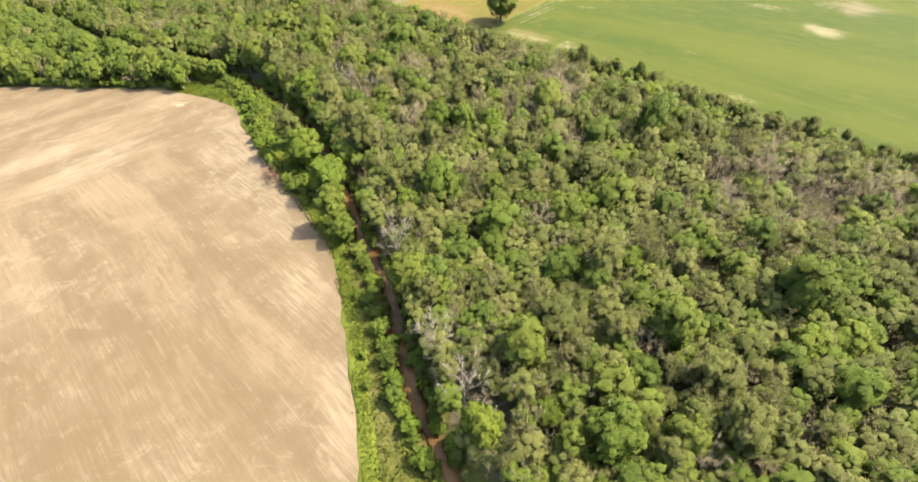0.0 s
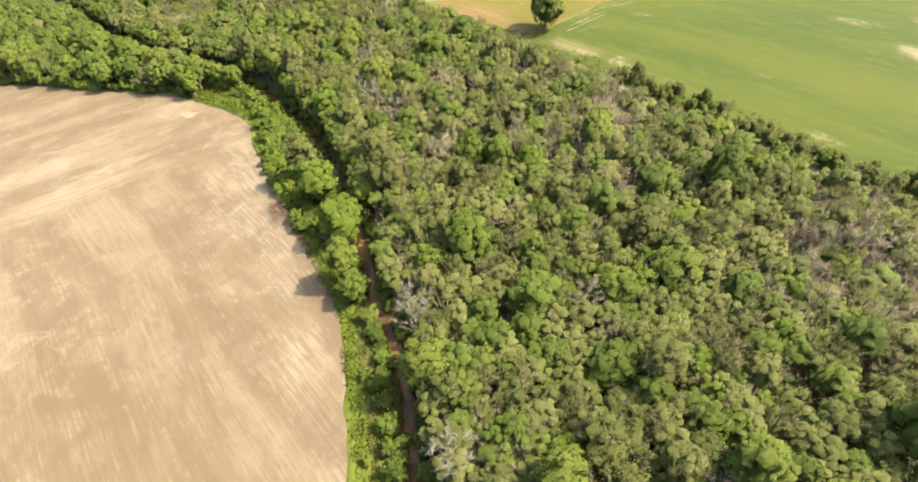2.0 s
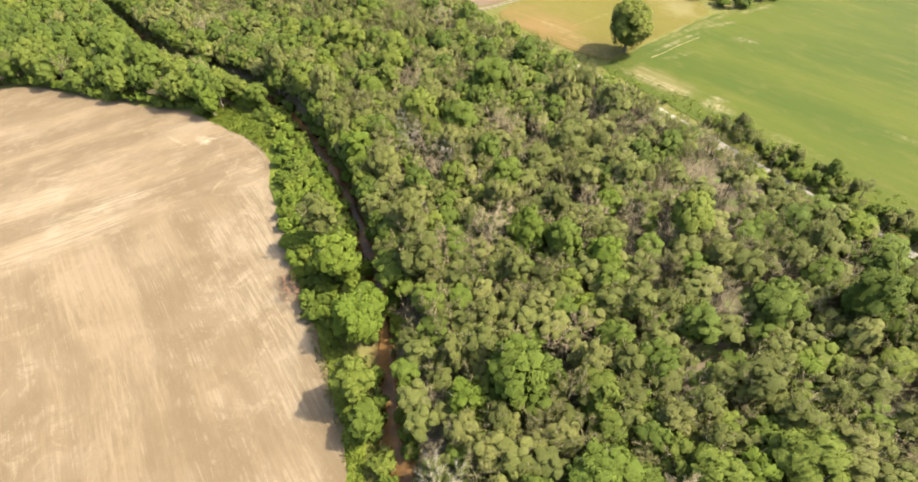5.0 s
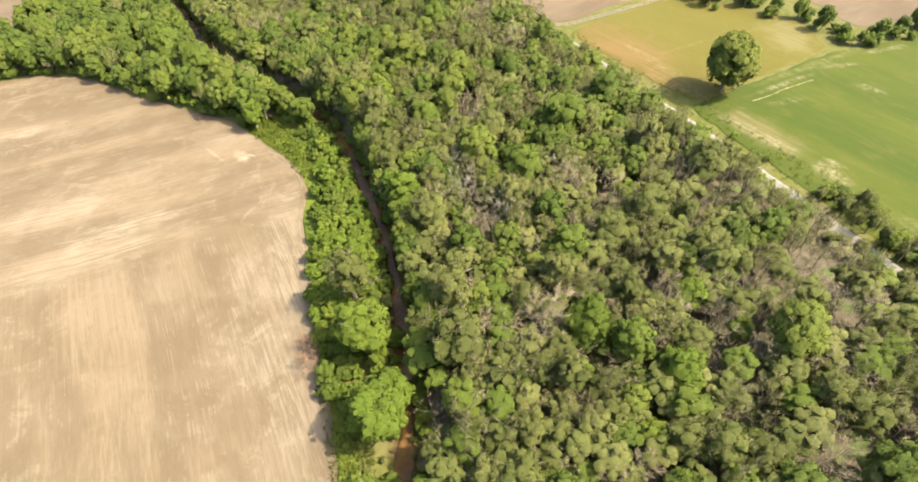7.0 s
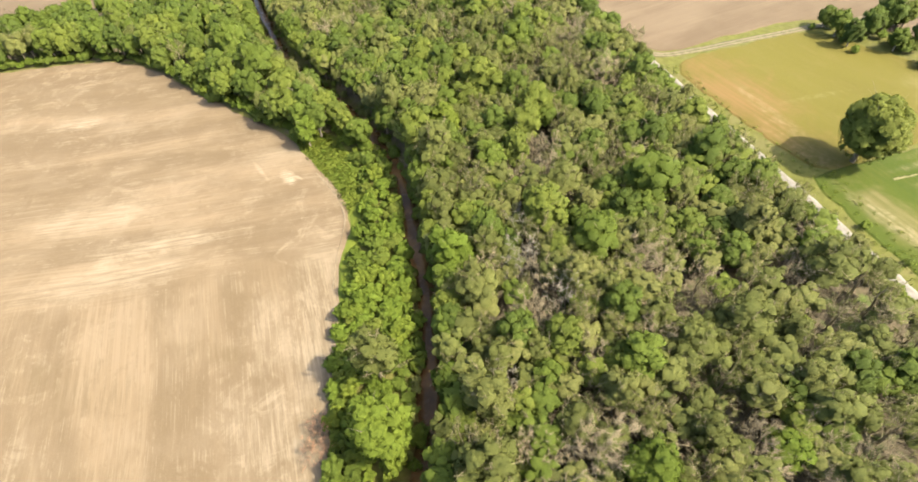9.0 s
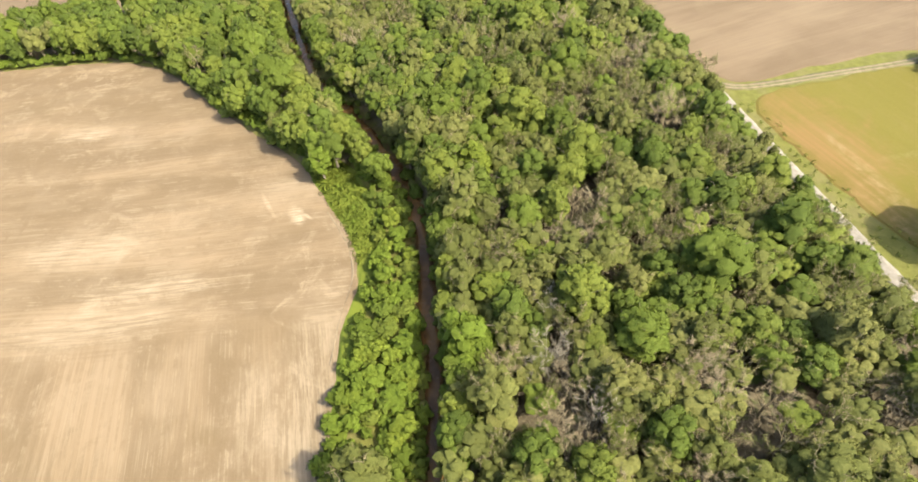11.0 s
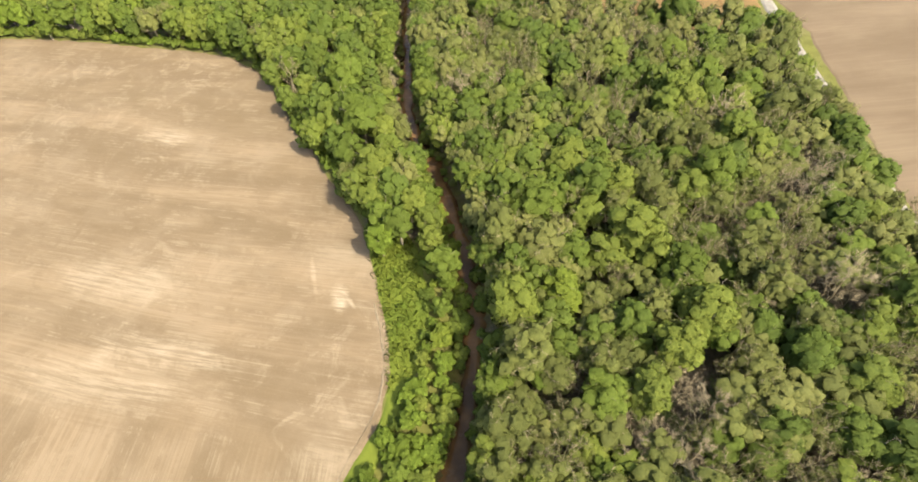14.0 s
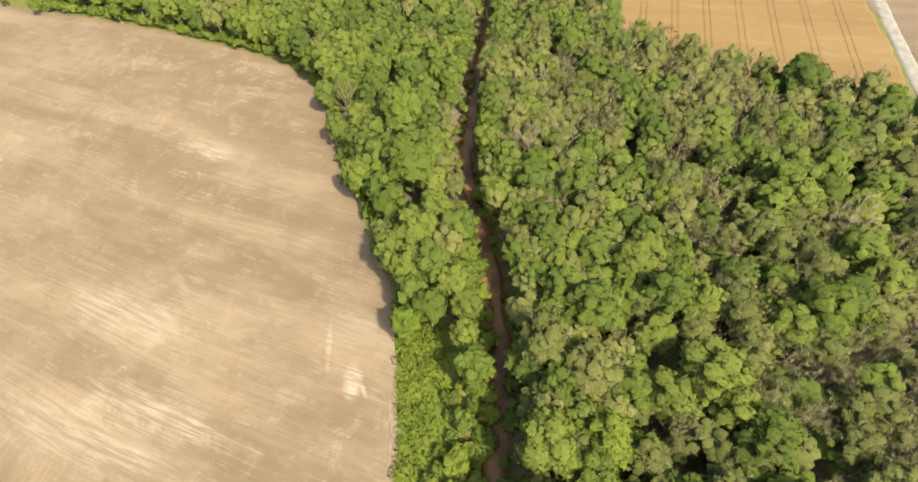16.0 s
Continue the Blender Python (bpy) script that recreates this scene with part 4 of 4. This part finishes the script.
WOOD = woodland()
STRETCH = np.array([(32.0, 50.0), (12.0, 110.0), (-20.0, 165.0), (-60.0, 225.0), (-90.0, 260.0)])
order = np.argsort(away([(p[1], p[2]) for p in WOOD], STRETCH))
SINGLE = {int(i) for i in order[:300]}
for i in sorted(SINGLE):
    plant(*WOOD[i], "trees of the wood")
for i, (kind, x, y, size) in enumerate(MARKED):
    plant(kind, x, y, size, 47.0 * i, i, "trees along the creek")
for i, (kind, x, y, size) in enumerate(LOW):
    plant(kind, x, y, size * 1.3, 77.0 * i, i, "bushes along the creek")
plant("bleached_tree", -48.5, 166.5, 0.95, 72, 1, "trees along the creek", "dead grey tree fallen towards the creek", "fallen_tree", 3.0, 58)
plant("bleached_tree", -60, 179, 0.6, 35, 2, "trees along the creek", "dead grey tree fallen towards the creek", "fallen_tree", 0.8, 74)
for i, (x, y, size) in enumerate([(-67.0, 140.8, 1.15), (-65.4, 138.2, 0.9), (-68.6, 143.4, 0.8)]):
    plant("dead_bush", x, y, size, 70.0 * i, i, "bushes along the creek")
for i, (kind, x, y, size) in enumerate([("dark_bush", 43.5, 220, 0.95), ("dark_bush", 46, 217, 0.6), ("dark_bush", 27, 231, 0.5), ("bush", 18.5, 239, 0.5)]):
    plant(kind, x, y, size, 70.0 * i, i, "scrub along the gravel road")
crowd("woodland", [p for i, p in enumerate(WOOD) if i not in SINGLE], "mixed green and grey-brown broadleaf woodland", "woodland")


def bank_trees():
    """Trees that lean over the upper creek from both banks."""
    rng = np.random.default_rng(23)
    upper = CREEK_LINE[(CREEK_LINE[:, 1] > 140) & (CREEK_LINE[:, 1] < 345)]
    d = unit(np.gradient(upper, axis=0))
    out = []
    for k in range(0, len(upper), 2):
        for side in (-1, 1) if upper[k][1] > 221 else (-1,):
            q = upper[k] + side * np.array([-d[k, 1], d[k, 0]]) * rng.uniform(3.9, 7.0)
            out.append((str(rng.choice(["leafy_tree", "leafy_tree", "dark_tree", "ash_tree"])), *q, rng.uniform(0.65, 0.9), rng.uniform(0, 360), k))
    return out


for p in bank_trees():
    plant(*p, "trees along the creek")


def strewn(rng, spots, kinds, lo, hi):
    return [(str(rng.choice(kinds)), x, y, rng.uniform(lo, hi), rng.uniform(0, 360), int(rng.integers(0, 9))) for x, y in spots]


def thicket():
    """Dense bright shrubs between the field's edge and the creek."""
    rng = np.random.default_rng(9)
    corridor = [(-49, 133), (-50, 141), (-54, 152), (-64, 175), (-82, 201), (-99, 217), (-118, 229), (-150, 243), (-134, 226.5), (-118, 218), (-106, 209.5), (-97, 200.5), (-89.5, 186.5), (-79, 166), (-71, 151), (-65, 143), (-57, 132)]
    p = scatter(corridor, 2.7, rng, [])
    return strewn(rng, p[away(p, CREEK_LINE) > 1.7], ["bush", "bush", "dark_bush"], 0.5, 1.2)


for p in thicket():
    plant(*p, "bushes along the creek", z=float(creek_depth([p[1:3]])[0]))


def edge_bushes():
    """Bushes that close the edge of the western wood towards the field."""
    rng = np.random.default_rng(31)
    line = EDGE_LINE[(EDGE_LINE[:, 0] < -128) & (EDGE_LINE[:, 0] > -325)]
    d = unit(np.gradient(line, axis=0))
    side = np.c_[d[:, 1], -d[:, 0]]
    return [(str(rng.choice(["dark_bush", "dark_bush", "bush"])), *(q + n * rng.uniform(1.6, 3.4)), rng.uniform(0.7, 1.15), rng.uniform(0, 360), k) for k, (q, n) in enumerate(zip(line, side))]


for p in edge_bushes():
    plant(*p, "bushes along the wood's edge")


# Nearly canopy height, added so dark gaps between trees fill with sunlit leaves.
def undergrowth():
    rng = np.random.default_rng(11)
    p = scatter(WOODS_EAST, 4.2, rng, [], 60000)
    p = p[(away(p, CREEK_LINE) > 2.8) & (away(p, ROAD_LINE) > 3.2)]
    road = away(p, ROAD_LINE)
    return [("brush" if near_any(x, y, DRY_SPOTS, 9.0) > 0.5 and v % 2 else k, x, y, size * min(1.0, max(0.40, r / 10 - 0.1)), turn, v) for (k, x, y, size, turn, v), r in zip(strewn(rng, p, ["seedling", "seedling", "seedling", "brush"], 0.85, 1.2), road)]


crowd("undergrowth", undergrowth(), "leafy filler crowns and brushwood between the trees", "shrubs")


def verge_weeds():
    """Rank weeds on the strip beside the field, round the grassy bay and beside the road."""
    rng = np.random.default_rng(13)
    strip = [(-5, 30), (-14, 51), (-22, 73), (-29, 91), (-36, 110), (-46, 128), (-62, 136), (-41, 105), (-31, 75), (-24, 45), (-22, 30)]
    bay = [(-97, 198), (-100, 204), (-110, 211), (-122, 217), (-132, 217), (-132, 211.5), (-118, 204.5), (-105, 198.5), (-97, 192)]
    verge = [(94, 158), (70, 183), (38, 217), (9, 246), (-12, 266), (-40, 292), (-35, 294), (-18, 276), (0, 262), (12, 258), (20, 246), (43, 227), (68, 204), (94, 179)]
    p = np.concatenate([scatter(strip, 0.75, rng, []), scatter(bay, 1.0, rng, []), scatter(verge, 2.6, rng, [])])
    p = p[away(p, ROAD_LINE) > 2.2]
    p = p[away(p, CREEK_LINE) > 2.3]
    return [(k, x, y, size * (1.15 if x < -95 else 1.0), turn, v) for k, x, y, size, turn, v in strewn(rng, p, ["weed"], 0.6, 1.4)]


def bank_growth():
    """Low green growth that hangs over both banks of the creek."""
    rng = np.random.default_rng(29)
    line = CREEK_LINE[(CREEK_LINE[:, 1] > 36) & (CREEK_LINE[:, 1] < 300)]
    d = unit(np.gradient(line, axis=0))
    out = []
    for q, t in zip(line, d):
        for side in (-1, -1, -1, 1, 1, 1):
            p = q + side * np.array([-t[1], t[0]]) * rng.uniform(1.5, 3.6) + t * rng.uniform(-1.5, 1.5)
            if rng.uniform() < 0.72:
                out.append(p)
    return strewn(rng, np.array(out), ["seedling", "seedling", "weed"], 0.16, 0.38)


def creek_bushes():
    """Bushes that close in on the lower creek from both banks, and low ones in the grassy bay."""
    rng = np.random.default_rng(37)
    line = CREEK_LINE[(CREEK_LINE[:, 1] > 34) & (CREEK_LINE[:, 1] < 225)]
    d = unit(np.gradient(line, axis=0))
    spots = [q + side * np.array([-t[1], t[0]]) * rng.uniform(1.9, 3.9) + t * rng.uniform(-1, 1) for q, t in zip(line, d) for side in (-1, 1) if rng.uniform() < (0.8 if q[1] < 140 else 0.45)]
    out = strewn(rng, spots, ["bush", "dark_bush", "dark_bush"], 0.6, 1.1)
    bay = [(-98, 201), (-107, 207), (-120, 213), (-131, 214.5), (-118, 207), (-106, 201.5)]
    return out + strewn(rng, scatter(bay, 5.0, rng, [], 2000), ["bush"], 0.2, 0.35)


for p in creek_bushes():
    plant(*p, "bushes along the creek", z=float(creek_depth([p[1:3]])[0]))
GROWTH = bank_growth()
crowd("bank_growth", GROWTH, "low green growth hanging over the muddy creek banks", "shrubs", creek_depth([p[1:3] for p in GROWTH]))
crowd("weeds", verge_weeds(), "rank bright green weeds along the field's edge", "weeds")


def scrub():
    """Bushes and small trees that crowd the gravel road on both sides."""
    rng = np.random.default_rng(17)
    mid = ROAD_LINE[(ROAD_LINE[:, 0] > -105) & (ROAD_LINE[:, 0] < 165)]
    d = unit(np.gradient(mid, axis=0))
    side = np.c_[d[:, 1], -d[:, 0]]
    if side[0] @ np.array([1.0, 1.0]) < 0:
        side = -side
    out = []
    for k, (q, n) in enumerate(zip(mid, side)):
        out.append((str(rng.choice(["bush", "dark_bush", "ash_tree"])), *(q - n * rng.uniform(3.6, 5.4)), 0))
        if q[0] > 36:
            for reach in (3.2, 5.6, 8.0):
                out.append((str(rng.choice(["dark_bush", "ash_tree", "bush", "ash_tree", "dying_tree", "leafy_tree"])), *(q + n * (reach + rng.uniform(-0.8, 1.4)) + d[k] * rng.uniform(-1.4, 1.4)), 0))
    return [(kind, x, y, rng.uniform(0.55, 1.05) * ((0.75 if y > 282 else 0.5) if "tree" in kind else 0.9), rng.uniform(0, 360), k) for k, (kind, x, y, _) in enumerate(out)]


for p in scrub():
    plant(*p, "scrub along the gravel road")


# ---- the lone field tree and the hedgerows ----
def oak(rng, detail):
    h, s = 21.0, 7.9
    trunk, twigs, tips = skeleton(rng, h, s, 9, 4, 0, low=0.2, thick=0.024)
    return [("trunk", *trunk, [BARK], None), ("crown", *lobed(rng, 170, 5200, h, s, 0.8, 44, 0.46, (0.06, 0.12), 0.2, 0.34, 0.95, 1), [LEAF_OAK], None)]


grow("field_tree", 1, oak, "large lone dark green tree standing in the field corner", "tree")
plant("field_tree", 15.2, 263.6, 1.0, 20, 0, "lone trees")
HEDGE = [(7, 331, 0.7), (20, 338, 0.8), (30, 331, 0.7), (3, 336, 0.55), (11, 325, 0.6), (16, 333, 0.75), (24, 327, 0.6), (26, 343, 0.7), (34, 322, 0.55), (42, 320, 0.5), (49, 312, 0.55), (55, 307, 0.45), (60, 303, 0.4), (66, 308, 0.5), (73, 313, 0.5),
         (79, 319, 0.55), (88, 328, 0.5), (97, 337, 0.55)]
for i, (x, y, size) in enumerate(HEDGE):
    plant("dark_tree" if i % 3 else "leafy_tree", x, y, size * 1.12, 61.0 * i, i, "trees of the hedgerow")
    plant("dark_bush", x + 2.5 * math.cos(i * 2.1), y + 2.5 * math.sin(i * 2.1), 1.0 + 0.3 * math.sin(i), 97.0 * i, i, "bushes of the hedgerow")
    plant("bush", x + 4.5 * math.cos(i * 1.3), y + 4.0 * math.sin(i * 1.3), 0.8 + 0.25 * math.cos(i), 31.0 * i, i, "bushes of the hedgerow")
BELT = [(-318, 152, 0.5), (-292, 178, 0.55), (-276, 194, 0.6), (-254, 213, 0.75), (-334, 141, 0.4)]
for i, (x, y, size) in enumerate(BELT):
    plant("leafy_tree", x, y, size, 53.0 * i, i, "trees of the hedgerow")
